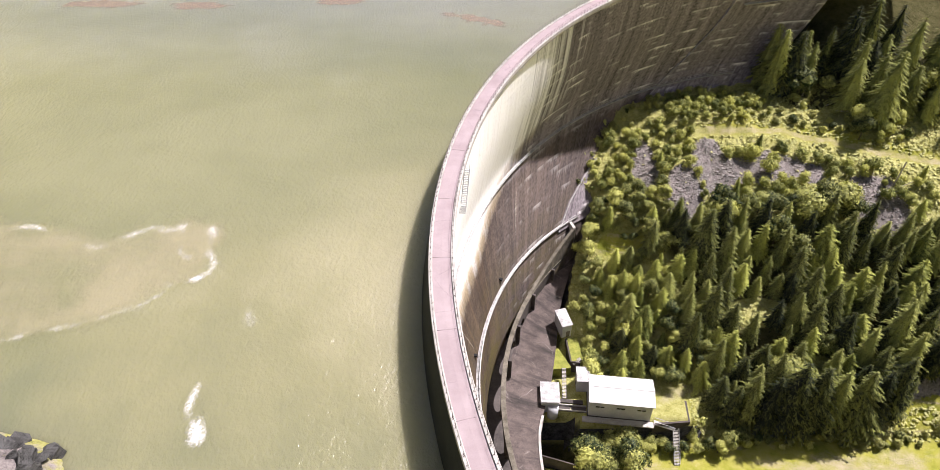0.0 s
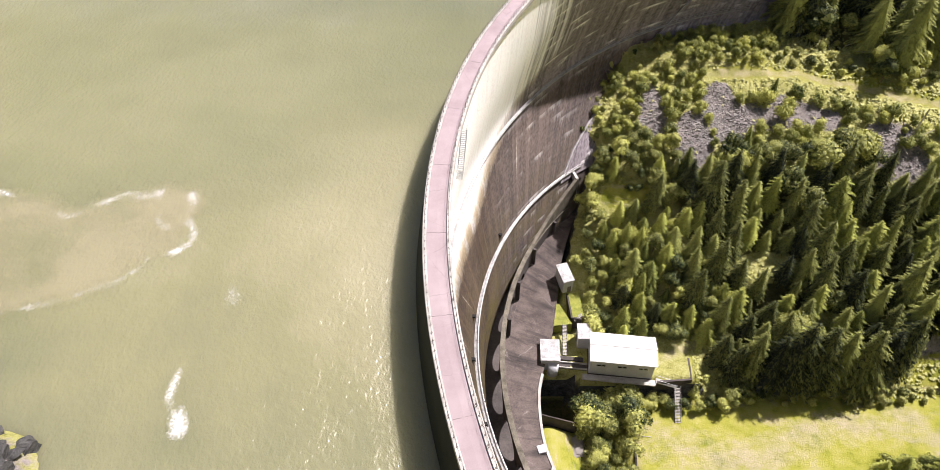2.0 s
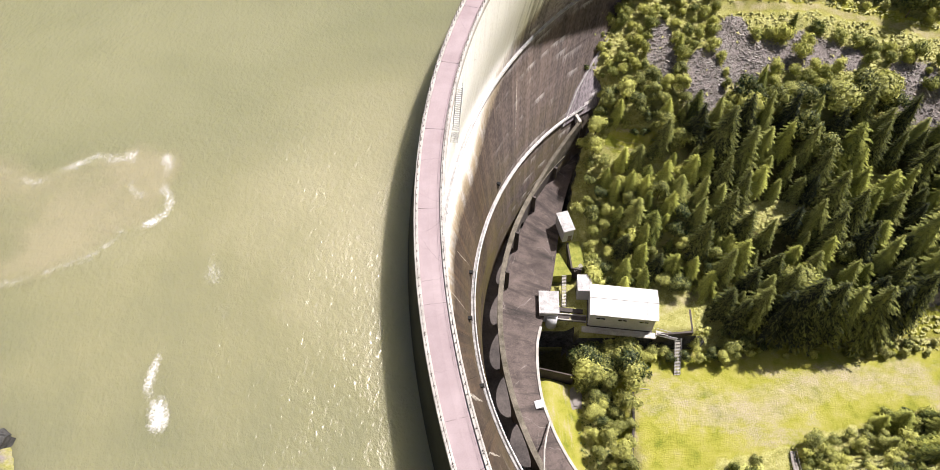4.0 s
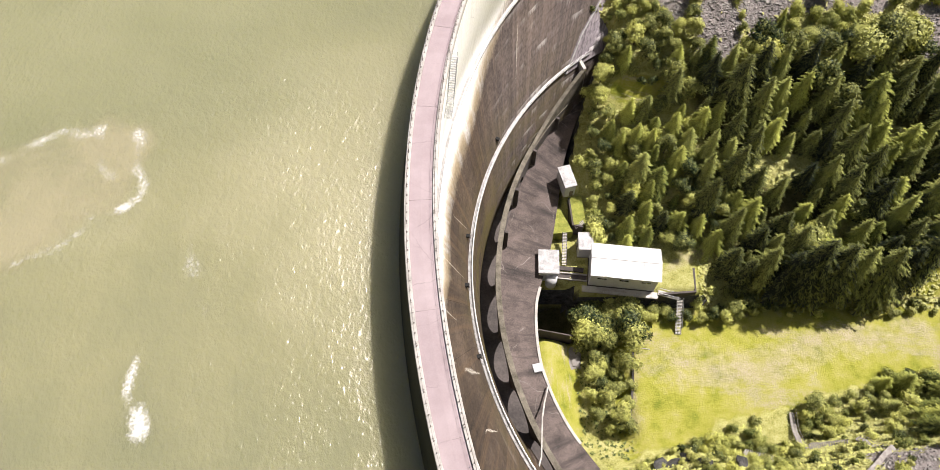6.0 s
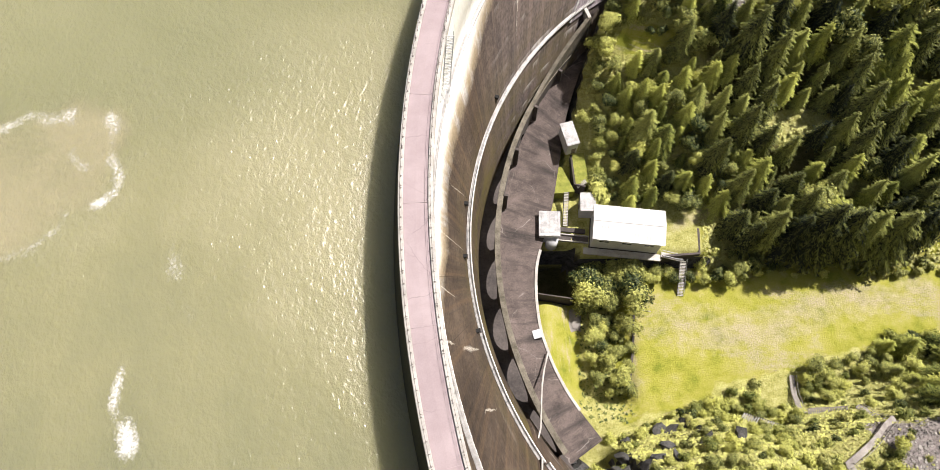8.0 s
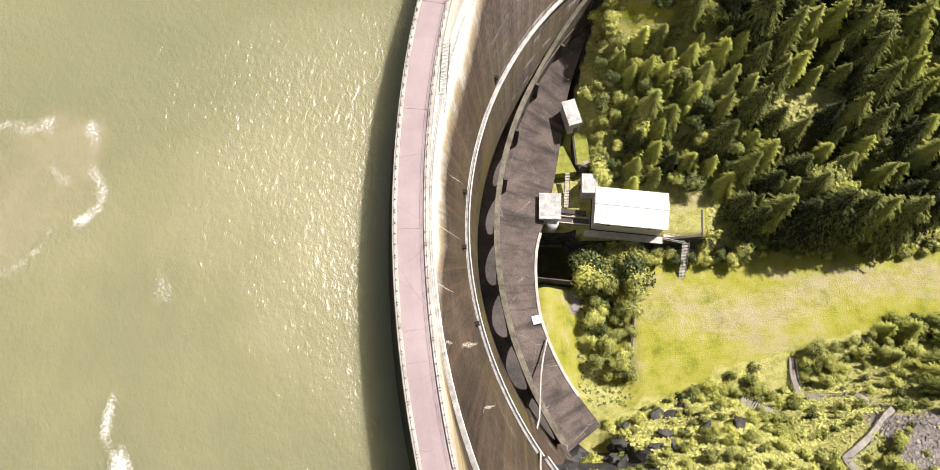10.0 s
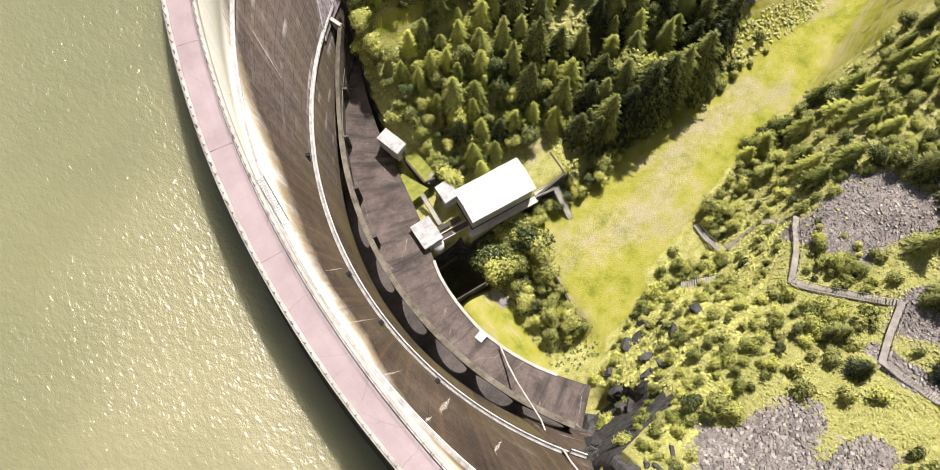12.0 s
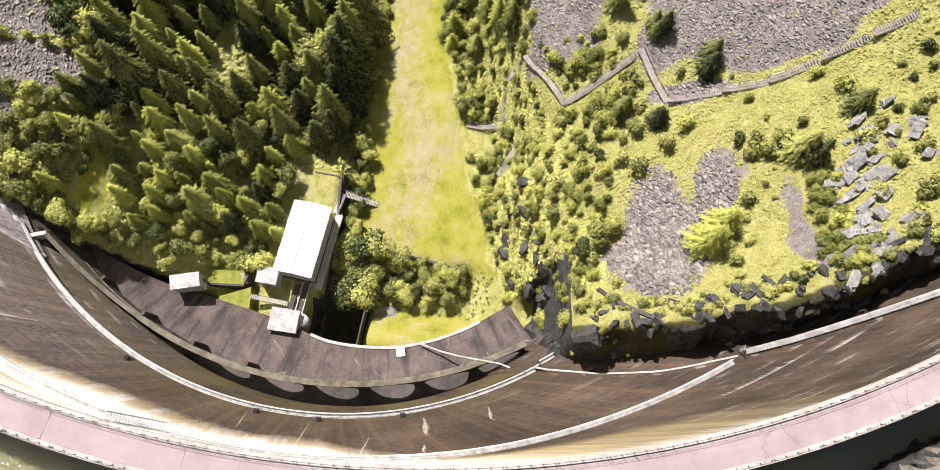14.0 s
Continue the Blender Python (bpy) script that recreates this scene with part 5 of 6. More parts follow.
BROAD = [tree_kind("broadleaf_tree", "young broadleaf tree with an uneven light green crown", "tree", "young broadleaf trees",
                   leaf_mesh(60 + k, 6.5, 2.5 + 0.2 * k, 950, 0.18, M["leaf"]), trunk_mesh(5.0, 0.13, M["bark"])) for k in range(5)]
SHRUBS = [tree_kind("shrub", "low rounded green shrub on the slope", "shrub", "shrubs on the slopes",
                    leaf_mesh(80 + k, 2.4, 1.5, 260, 0.16, M["leaf" if k < 2 else "herb"], 0.05), trunk_mesh(1.6, 0.06, M["bark"])) for k in range(5)]
BUSHES = [tree_kind("bush", "dense yellow-green leafy bush on the northern bank", "bush", "bushes on the northern bank",
                    leaf_mesh(100 + k, 4.2, 2.3 + 0.2 * k, 560, 0.15, M["bush"], 0.05), trunk_mesh(2.6, 0.09, M["bark"])) for k in range(4)]
plant_spruce, plant_larch, plant_broad, plant_shrub, plant_bush = planter(SPRUCES), planter(LARCHES), planter(BROAD), planter(SHRUBS), planter(BUSHES)
TAKEN = []
for _a, _b in zip(BOARDWALK, BOARDWALK[1:]):
    for _k in range(int(math.dist(_a, _b) / 0.8) + 1):
        _f = _k * 0.8 / math.dist(_a, _b)
        TAKEN.append((_a[0] + (_b[0] - _a[0]) * _f, _a[1] + (_b[1] - _a[1]) * _f, 1.7))


# low kerb on the rock shoulder over the cleft
KERB = [(24.4, 7.3), (22.8, 6.0), (21.4, 4.6), (20.2, 2.6), (19.2, 0.3)]
TAKEN += [(kx + 0.4, ky + 0.4, 2.2) for kx, ky in KERB]


def free(x, y, gap):
    for a, b, g in TAKEN:
        if (a - x) ** 2 + (b - y) ** 2 < (0.5 * (gap + g)) ** 2:
            return False
    return True


def on_built(x, y):
    """Houses, terraces, steps and basin keep clear."""
    w = math.hypot(x - 76.3, y - 55)
    if w > 60.5 + 0.42 * max(y - 84, 0) and 14 < y < 110 and x < 40:
        return True
    if y < 17 and float(cleft(np.array([x]), np.array([y]))[0]) < 7.2:
        return True
    if y > 17 and math.hypot(x - 101, y - 52.4) > 105.5:
        return True
    for x0, x1, y0, y1 in ((10, 24.5, 48.8, 60), (23, 42.5, 56, 68.5), (14, 21.5, 58, 67.5), (18.5, 27.5, 63, 86.5), (41, 49.5, 56, 68), (44.5, 47.5, 49.5, 58), (26.5, 39, 46.3, 48.3), (35, 37.6, 46.5, 54.5)):
        if x0 < x < x1 and y0 < y < y1:
            return True
    return False


def grow(plant, kinds, box4, count, gap, size, test, tries=12, wide=(0.9, 1.15)):
    done = 0
    for _ in range(count * tries):
        if done >= count:
            break
        x, y = rnd.uniform(box4[0], box4[1]), rnd.uniform(box4[2], box4[3])
        if on_built(x, y) or not test(x, y) or not free(x, y, gap):
            continue
        TAKEN.append((x, y, gap))
        plant(rnd.randrange(kinds), x, y, rnd.uniform(*size), rnd.uniform(0, math.tau), 0.15, rnd.uniform(-0.03, 0.03), rnd.uniform(*wide))
        done += 1


def in_scree(x, y):
    ragged = 1.0 + 1.3 * float(vnoise(np.array([x / 5]), np.array([y / 5 + 11]))[0])
    return any(((x - cx) / rx) ** 2 + ((y - cy) / ry) ** 2 < ragged for cx, cy, rx, ry, _ in SCREES)


# forest edge over the meadow: fixed tall spruces
for x, y, s in ((60, 61.5, 0.8), (64, 62.5, 1.1), (68.5, 61.0, 1.15), (73, 61.5, 1.35), (78, 60.8, 1.3), (83, 61.5, 1.3), (88, 61.0, 1.3), (93, 62.0, 1.25), (98, 64.0, 1.2), (102, 69.5, 1.2), (101, 76, 1.15), (107, 75, 1.1), (57, 64, 0.75)):
    TAKEN.append((x, y, 4.0))
    plant_spruce(rnd.randrange(6), x, y, s * rnd.uniform(0.9, 1.05), rnd.uniform(0, 6), 0.15, rnd.uniform(-0.02, 0.02), rnd.uniform(0.95, 1.15))


def glade(x, y):
    """Open spots in the forest, grown over with herbs only."""
    return any(((x - a) / p) ** 2 + ((y - b) / q) ** 2 < 1 for a, b, p, q in GLADES)


def wooded(x, y):
    return not in_scree(x, y) and not glade(x, y)


def patchy(x, y, wide, level):
    return float(vnoise(np.array([x / wide]), np.array([y / wide + 31]))[0]) > level


on_path = lambda x, y: x > 60 and -7.0 < y - (130.5 - 0.25 * max(x - 84, 0)) < 3.0
forest = lambda x, y: y > 62 + 0.55 * max(x - 97, 0) and y < 101 and wooded(x, y) and x + 0.35 * (y - 70) > 53
grow(plant_spruce, 6, (50, 135, 62, 102), 70, 4.6, (0.6, 1.0), lambda x, y: forest(x, y) and patchy(x, y, 11, -0.1), 14)
grow(plant_larch, 3, (50, 130, 62, 104), 60, 3.4, (0.8, 1.45), lambda x, y: forest(x, y), 14, (1.1, 1.5))
grow(plant_spruce, 6, (50, 135, 62, 102), 110, 2.6, (0.3, 0.65), forest, 14, (1.0, 1.35))
grow(plant_spruce, 6, (87, 178, 132, 215), 150, 4.6, (0.75, 1.5), lambda x, y: y > (147 if x < 105 else 133) and wooded(x, y), 14)
grow(plant_broad, 5, (87, 178, 128, 210), 45, 3.6, (0.8, 1.7), lambda x, y: y > (143 if x < 105 else 126) and not on_path(x, y), 10)
grow(plant_broad, 5, (52, 125, 63, 103), 90, 2.8, (0.8, 1.8), forest)
# olive broadleaf stand over the spruces
grow(plant_broad, 5, (58, 112, 92, 106), 60, 3.2, (1.0, 1.8), wooded)
# young conifers and bushes between the forest and the apron
grow(plant_larch, 3, (30, 60, 69, 106), 26, 2.8, (0.45, 1.05), lambda x, y: wooded(x, y) and patchy(x, y, 8, -0.2), 12, (1.0, 1.45))
grow(plant_spruce, 6, (34, 60, 70, 104), 22, 3.4, (0.35, 0.7), wooded, 12, (1.1, 1.45))
grow(plant_broad, 5, (21, 58, 69, 112), 90, 2.6, (0.45, 1.0), lambda x, y: wooded(x, y) and x > 22 + 0.15 * (y - 69))
grow(plant_bush, 4, (21, 58, 69, 112), 120, 1.9, (0.5, 1.1), lambda x, y: wooded(x, y) and x > 22 + 0.15 * (y - 69))
# bushes between scree and dam, along the path
near_dam = lambda x, y: cleft_n(x, y) > 3.0
cleft_n = lambda x, y: 107.5 - math.hypot(x - 101, y - 52.4)
grow(plant_bush, 4, (30, 60, 104, 130), 62, 2.2, (0.4, 0.9), lambda x, y: wooded(x, y) and near_dam(x, y) and patchy(x, y, 6, -0.14))
grow(plant_bush, 4, (54, 84, 133, 146), 60, 2.2, (0.45, 0.85), lambda x, y: near_dam(x, y) and patchy(x, y, 7, -0.2))
grow(plant_bush, 4, (64, 120, 106, 129), 46, 2.6, (0.5, 1.1), lambda x, y: not on_path(x, y) and (not in_scree(x, y) or patchy(x, y, 4, 0.2)))
grow(plant_larch, 3, (40, 120, 104, 128), 34, 2.6, (0.4, 0.8), lambda x, y: wooded(x, y) and not on_path(x, y) and near_dam(x, y))
# thicket south of the hall
grow(plant_broad, 5, (23, 34.5, 27, 56), 34, 2.4, (0.5, 1.1), lambda x, y: ((x - 29.5) / (4.6 if y < 40 else 5.2)) ** 2 + ((y - 38) / 10) ** 2 < 1)
grow(plant_broad, 5, (23.5, 36, 48.6, 57), 26, 1.9, (0.8, 1.35), lambda x, y: True)
grow(plant_broad, 5, (37, 48, 54.0, 56.2), 8, 1.5, (0.45, 0.6), lambda x, y: True)
# fringe of the meadow
for x, y, s in ((56, 54.0, 0.75), (53.5, 55.0, 0.7), (58.5, 56, 0.8), (51, 54, 0.6), (50.5, 57, 0.6), (62, 57.5, 0.6), (66, 57, 0.5)):
    plant_broad(rnd.randrange(5), x, y, s, rnd.uniform(0, 6))
grow(plant_shrub, 5, (49, 110, 55, 60), 40, 1.8, (0.5, 1.0), lambda x, y: True)
# southern spur
for x, y, s in ((58, 4.1, 0.42), (55.6, -0.9, 0.36), (65.3, -8.5, 0.40), (45.6, -19.0, 0.6), (44.5, -20.6, 0.5), (56.5, 5.4, 0.42), (54.5, -0.8, 0.4), (63.1, -8.1, 0.4), (52.2, -25.9, 0.42), (71.5, -0.9, 0.42), (72.8, 0.6, 0.36), (70.6, 0.4, 0.34), (85, 33, 0.5)):
    plant_spruce(rnd.randrange(6), x, y, s * 0.85, rnd.uniform(0, 6), 0.1, 0, 1.45)
for x, y, s, w in ((31.5, -7.2, 1.05, 1.35), (34.6, -9.4, 0.95, 1.3)):
    plant_larch(1, x, y, s, 1.0, 0.1, 0.0, w)
plant_broad(1, 34.2, 8.0, 1.0, 1.0)
plant_broad(2, 31.5, 10.0, 0.75, 2.0)
plant_broad(3, 35.5, 5.5, 0.7, 2.0)
hill = lambda x, y: (x - 24) * 0.33 - (y - 20) * 0.94 > (6.5 if x > 60 else 0.5)
grow(plant_bush, 4, (22, 41, -23.0, -19.6), 34, 1.3, (0.35, 0.62), lambda x, y: True)
grow(plant_broad, 5, (28, 70, 8, 27), 26, 2.6, (0.3, 0.6), lambda x, y: hill(x, y) and not in_scree(x, y))
grow(plant_shrub, 5, (16, 72, -40, 26), 105, 1.8, (0.3, 1.25), lambda x, y: hill(x, y) and not in_scree(x, y))
foot = lambda x, y: y < min(33.5 + 0.35 * (x - 68), 41) + 2.5 * float(vnoise(np.array([x / 4]), np.array([y / 4]))[0]) and not in_scree(x, y)
grow(plant_larch, 3, (82, 116, 24, 40), 22, 3.0, (0.6, 1.1), foot, 12, (1.1, 1.5))
grow(plant_broad, 5, (69, 125, 18, 46), 60, 2.6, (0.35, 0.85), foot)
grow(plant_bush, 4, (68, 112, 16, 46), 58, 1.6, (0.35, 0.8), foot)
grow(plant_spruce, 6, (78, 130, 5, 38), 44, 3.6, (0.4, 0.75), lambda x, y: (x - 24) * 0.33 - (y - 20) * 0.94 > 9 and not in_scree(x, y))
grow(plant_shrub, 5, (24, 110, 100, 150), 75, 1.8, (0.5, 1.1), lambda x, y: not in_scree(x, y) and not on_path(x, y) and near_dam(x, y))

# scrub hanging over the cleft, and in the cliff at the end of the basin
for k in range(60):
    y = 9 - k * 0.75
    x = float(np.interp(y, GAP_Y, GAP_X)) + rnd.uniform(7.6, 11.0)
    plant_shrub(rnd.randrange(5), x, y, rnd.uniform(0.3, 0.75), rnd.uniform(0, 6))
for k in range(16):
    y = 10 - k * 2.7
    x = float(np.interp(y, GAP_Y, GAP_X)) + rnd.uniform(2.0, 6.0)
    plant_shrub(rnd.randrange(5), x, y, rnd.uniform(0.25, 0.55), rnd.uniform(0, 6))
grow(plant_bush, 4, (16, 40, 7, 26), 80, 1.6, (0.25, 0.7), hill)
grow(plant_bush, 4, (24, 70, 6, 36), 60, 1.5, (0.3, 0.85), hill)
grow(plant_shrub, 5, (26, 74, 8, 38), 40, 1.1, (0.4, 0.9), hill)


# ------------------------------------------------------------------ herbs, stones, crags
def herbs(name, label, count, box4, test, size, material, seed):
    """Tufts of leaves too many to count: one mesh."""
    g = np.random.RandomState(seed)
    verts, faces = [], []
    xs, ys = g.uniform(box4[0], box4[1], count), g.uniform(box4[2], box4[3], count)
    zs = ground(xs, ys)
    steep = np.hypot(ground(xs + 0.5, ys) - zs, ground(xs, ys + 0.5) - zs) > 1.75
    for x, y, z, bare in zip(xs, ys, zs, steep):
        if bare or not test(x, y):
            continue
        s = g.uniform(*size)
        for k in range(7):
            a, d = g.uniform(0, math.tau), g.uniform(0, 0.7) * s
            px, py, pz = x + math.cos(a) * d, y + math.sin(a) * d, z + g.uniform(0.1, 0.65) * s
            b, t = g.uniform(0, math.tau), g.uniform(-0.5, 0.5)
            ux, uy, uz = math.cos(b) * s * 0.45, math.sin(b) * s * 0.45, t * s * 0.5
            vx, vy, vz = -math.sin(b) * s * 0.28, math.cos(b) * s * 0.28, g.uniform(-0.2, 0.3) * s
            i = len(verts)
            verts.extend(((px - ux, py - uy, pz - uz), (px - vx, py - vy, pz - vz), (px + ux, py + uy, pz + uz), (px + vx, py + vy, pz + vz)))
            faces.append((i, i + 1, i + 2, i + 3))
    up = [Vector((0, 0, 1))] * len(faces)
    tagged(new(name, foliage(name, verts, faces, up, material, 0.5)), label, "undergrowth", kind="stuff")


sparse = lambda x, y: not on_built(x, y) and not (x > 60 and -1.6 < y - (130.5 - 0.25 * max(x - 84, 0)) < 1.2) and ((x - 37) / 6.5) ** 2 + ((y - 99.5) / 3.6) ** 2 > 1 and ((x * 7.31 + y * 3.17) % 1 < 0.02 or not in_scree(x, y))
herbs("undergrowth", "lush yellow-green herbs and grass tufts on the wild slopes", 34000, (14, 85, -42, 30), lambda x, y: hill(x, y) and sparse(x, y), (0.16, 0.42), M["herb"], 3)
herbs("undergrowth", "lush green herbs and ferns under the northern trees", 26000, (20, 130, 56, 165), lambda x, y: sparse(x, y) and y > 57 and not (24 < x < 50 and y < 68) and (glade(x, y) or not (62 < y < 101 and x + 0.35 * (y - 70) > 55) or y < 64), (0.28, 0.7), M["herb"], 4)
herbs("undergrowth", "green herbs along the foot of the spur", 6000, (66, 125, 15, 54), lambda x, y: foot(x, y) and sparse(x, y), (0.25, 0.6), M["herb"], 5)
herbs("undergrowth", "dense low brush and tall herbs on the bank over the meadow", 7000, (24, 74, 6, 36), lambda x, y: hill(x, y) and (x - 24) * 0.33 - (y - 20) * 0.94 < 15 and sparse(x, y), (0.22, 0.5), M["leaf"], 7)
herbs("undergrowth", "bushy herbs between the apron and the meadow", 900, (15, 35, 24, 57), lambda x, y: sparse(x, y) and (x > 23 or y > 49) and not (x > 33.5), (0.25, 0.6), M["bush"], 6)


def stone_at(verts, faces, g, x, y, z, s):
    """An angular stone: a box with pushed corners."""
    i = len(verts)
    a = g.uniform(0, math.tau)
    ca, sa = math.cos(a), math.sin(a)
    lx, ly, lz = s * g.uniform(0.6, 1.2), s * g.uniform(0.5, 0.9), s * g.uniform(0.35, 0.7)
    for dz in (-1, 1):
        for dx, dy in ((-1, -1), (1, -1), (1, 1), (-1, 1)):
            k = g.uniform(0.55, 1.0, 3)
            px, py, pz = dx * lx * k[0] * 0.5, dy * ly * k[1] * 0.5, dz * lz * k[2] * 0.5
            verts.append((x + px * ca - py * sa, y + px * sa + py * ca, z + pz + px * 0.25))
    for f in ((0, 3, 2, 1), (4, 5, 6, 7), (0, 1, 5, 4), (1, 2, 6, 5), (2, 3, 7, 6), (3, 0, 4, 7)):
        faces.append(tuple(i + k for k in f))


def scree(name, label, area, count, size, seed):
    g = np.random.RandomState(seed)
    cx, cy, rx, ry, turn = area
    verts, faces = [], []
    a, d = g.uniform(0, math.tau, count), np.sqrt(g.uniform(0, 1.7, count))
    c, s = math.cos(radians(turn)), math.sin(radians(turn))
    xs, ys = cx + np.cos(a) * d * rx * c - np.sin(a) * d * ry * s, cy + np.cos(a) * d * rx * s + np.sin(a) * d * ry * c
    zs = ground(xs, ys)
    for x, y, z in zip(xs, ys, zs):
        if not on_built(x, y) and in_scree(x, y):
            stone_at(verts, faces, g, x, y, z + 0.05, size[0] + (size[1] - size[0]) * g.uniform() ** 3.0)
    tagged(new(name, mesh_from(name, verts, faces, M["stone"])), label, "scree", kind="stuff")


for k, (area, count, size) in enumerate(zip(SCREES, SCREE_STONES, SCREE_SIZE)):
    scree("scree", "loose grey scree stones lying on the slope", area, count, size, 30 + k)


def crag(label, x, y, size, seed, sink=0.35, flat=0.7, turn=0.0):
    """An angular outcrop: a ball cut by random planes, then roughened."""
    r2 = random.Random(seed)
    bm = bmesh.new()
    bmesh.ops.create_icosphere(bm, subdivisions=3, radius=1.3)
    for k in range(13):
        n = Vector((r2.gauss(0, 1), r2.gauss(0, 1), r2.gauss(0.2, 0.8))).normalized()
        cut = bmesh.ops.bisect_plane(bm, geom=bm.verts[:] + bm.edges[:] + bm.faces[:], plane_co=n * r2.uniform(0.5, 0.95), plane_no=n, clear_outer=True)
        edges = [e for e in cut["geom_cut"] if isinstance(e, bmesh.types.BMEdge)]
        if edges:
            bmesh.ops.edgeloop_fill(bm, edges=edges)
    bmesh.ops.triangulate(bm, faces=bm.faces[:])
    for v in bm.verts:
        v.co += Vector((r2.uniform(-1, 1), r2.uniform(-1, 1), r2.uniform(-1, 1))) * 0.05
        v.co = Vector((v.co.x * size[0], v.co.y * size[1], v.co.z * size[2]))
    ob = link("crag", bm, M["crag"])
    ob.matrix_world = Matrix.Translation((x, y, gz(x, y) - size[2] * sink)) @ Matrix.Rotation(turn, 4, "Z") @ Matrix.Rotation(r2.uniform(-0.3, 0.3), 4, "X")
    tagged(ob, label, "rock", "rock outcrops")


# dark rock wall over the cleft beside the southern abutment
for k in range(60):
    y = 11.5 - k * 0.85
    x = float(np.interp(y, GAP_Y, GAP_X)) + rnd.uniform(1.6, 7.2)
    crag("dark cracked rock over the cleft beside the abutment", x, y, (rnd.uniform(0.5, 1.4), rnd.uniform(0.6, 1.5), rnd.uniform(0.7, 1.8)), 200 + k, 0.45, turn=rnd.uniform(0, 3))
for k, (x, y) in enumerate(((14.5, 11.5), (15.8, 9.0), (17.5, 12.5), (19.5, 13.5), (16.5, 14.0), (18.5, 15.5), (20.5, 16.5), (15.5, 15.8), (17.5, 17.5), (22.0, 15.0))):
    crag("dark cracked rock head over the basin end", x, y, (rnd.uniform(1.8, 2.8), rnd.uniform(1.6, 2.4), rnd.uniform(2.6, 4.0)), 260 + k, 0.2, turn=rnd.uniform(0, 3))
# cliff over the meadow
for k in range(20):
    x = rnd.uniform(25, 50)
    y = 20 + (x - 24) * 0.33 / 0.94 - rnd.uniform(1.5, 9.0)
    crag("grey cracked rock outcrop in the grassy cliff", x, y, (rnd.uniform(0.8, 2.2), rnd.uniform(0.7, 1.8), rnd.uniform(0.8, 2.0)), 300 + k, 0.2, turn=rnd.uniform(0, 3))
def slab(label, x, y, size, seed, tilt, turn, material=None):
    """A tilted plate of bedded rock: two or three layers with broken corners."""
    r2 = random.Random(seed)
    bm = bmesh.new()
    for k in range(r2.randint(2, 3)):
        m = Matrix.Translation((r2.uniform(-0.3, 0.3), r2.uniform(-0.3, 0.3), k * size[2] * 0.9)) @ Matrix.Rotation(r2.uniform(-0.15, 0.15), 4, "Z")
        made = bmesh.ops.create_cube(bm, size=1.0, matrix=m @ Matrix.Diagonal((size[0] * r2.uniform(0.6, 1.0), size[1] * r2.uniform(0.6, 1.0), size[2], 1)))
        for v in made["verts"]:
            v.co += Vector((r2.uniform(-0.22, 0.22) * size[0], r2.uniform(-0.22, 0.22) * size[1], r2.uniform(-0.25, 0.25) * size[2]))
    bmesh.ops.bevel(bm, geom=list(bm.edges), offset=0.05, segments=1, affect="EDGES")
    ob = link("rock_slab", bm, material or M["slab"])
    ob.matrix_world = Matrix.Translation((x, y, gz(x, y) - 0.1)) @ Matrix.Rotation(turn, 4, "Z") @ Matrix.Rotation(tilt, 4, "Y")
    tagged(ob, label, "rock", "rock slabs on the spur")


# tilted slabs high on the spur
for k in range(58):
    f = k / 57
    x, y = 48 - 22 * f + rnd.gauss(0, 1.6), -26.5 + 3.2 * f + rnd.gauss(0, 1.3)
    if k % 6 == 0:
        x, y = rnd.uniform(40, 52), rnd.uniform(-33, -26)
    slab("tilted pale grey rock slab with dark cracks on the spur", x, y, (rnd.uniform(1.0, 3.2), rnd.uniform(0.7, 1.7), rnd.uniform(0.25, 0.6)), 400 + k, rnd.uniform(0.2, 0.8), 2.3 + rnd.uniform(-0.5, 0.5))
for k in range(34):
    y = 8 - k * 1.35
    x = float(np.interp(y, GAP_Y, GAP_X)) + rnd.uniform(6.6, 10.0)
    slab("broken grey rock ledge over the cleft", x, y, (rnd.uniform(0.8, 2.2), rnd.uniform(0.5, 1.3), rnd.uniform(0.25, 0.5)), 600 + k, rnd.uniform(-0.3, 0.5), rnd.uniform(0, 3), M["crag"])
# low retaining kerb on the shoulder of the rock
ends = [Vector((x, y, gz(x, y) + 0.15)) for x, y in KERB]
tagged(link("retaining_kerb", sweep(ends, [(-0.3, -1.6), (0.3, -1.6), (0.3, 0.6), (-0.3, 0.6)]), M["stain"]), "dark low concrete kerb on the rock shoulder", "kerb")
# rocks on the lake shore
for k in range(26):
    x, y = -56 + rnd.uniform(-7, 6), 8.5 + rnd.uniform(-5, 4.5)
    crag("grey angular shore boulder at the water edge", x, y, (rnd.uniform(0.5, 2.0), rnd.uniform(0.5, 1.7), rnd.uniform(0.5, 1.5)), 500 + k, 0.2, turn=rnd.uniform(0, 3))
for k in range(22):
    x, y = 3 + rnd.uniform(-4, 6), -19 + rnd.uniform(-5, 4)
    crag("pale shore rock below the dam crest", x, y, (rnd.uniform(0.4, 1.3), rnd.uniform(0.4, 1.2), rnd.uniform(0.3, 0.9)), 540 + k, 0.2, turn=rnd.uniform(0, 3))

log = link("driftwood_log", tube([Vector((2.2, -15.7, gz(2.2, -15.7) + 0.25)), Vector((3.2, -16.5, gz(3.2, -16.5) + 0.5)), Vector((4.3, -17.4, gz(4.3, -17.4) + 0.4))], 0.28, 7), M["dead"])
tagged(log, "bleached driftwood log lying on the shore rocks", "log")

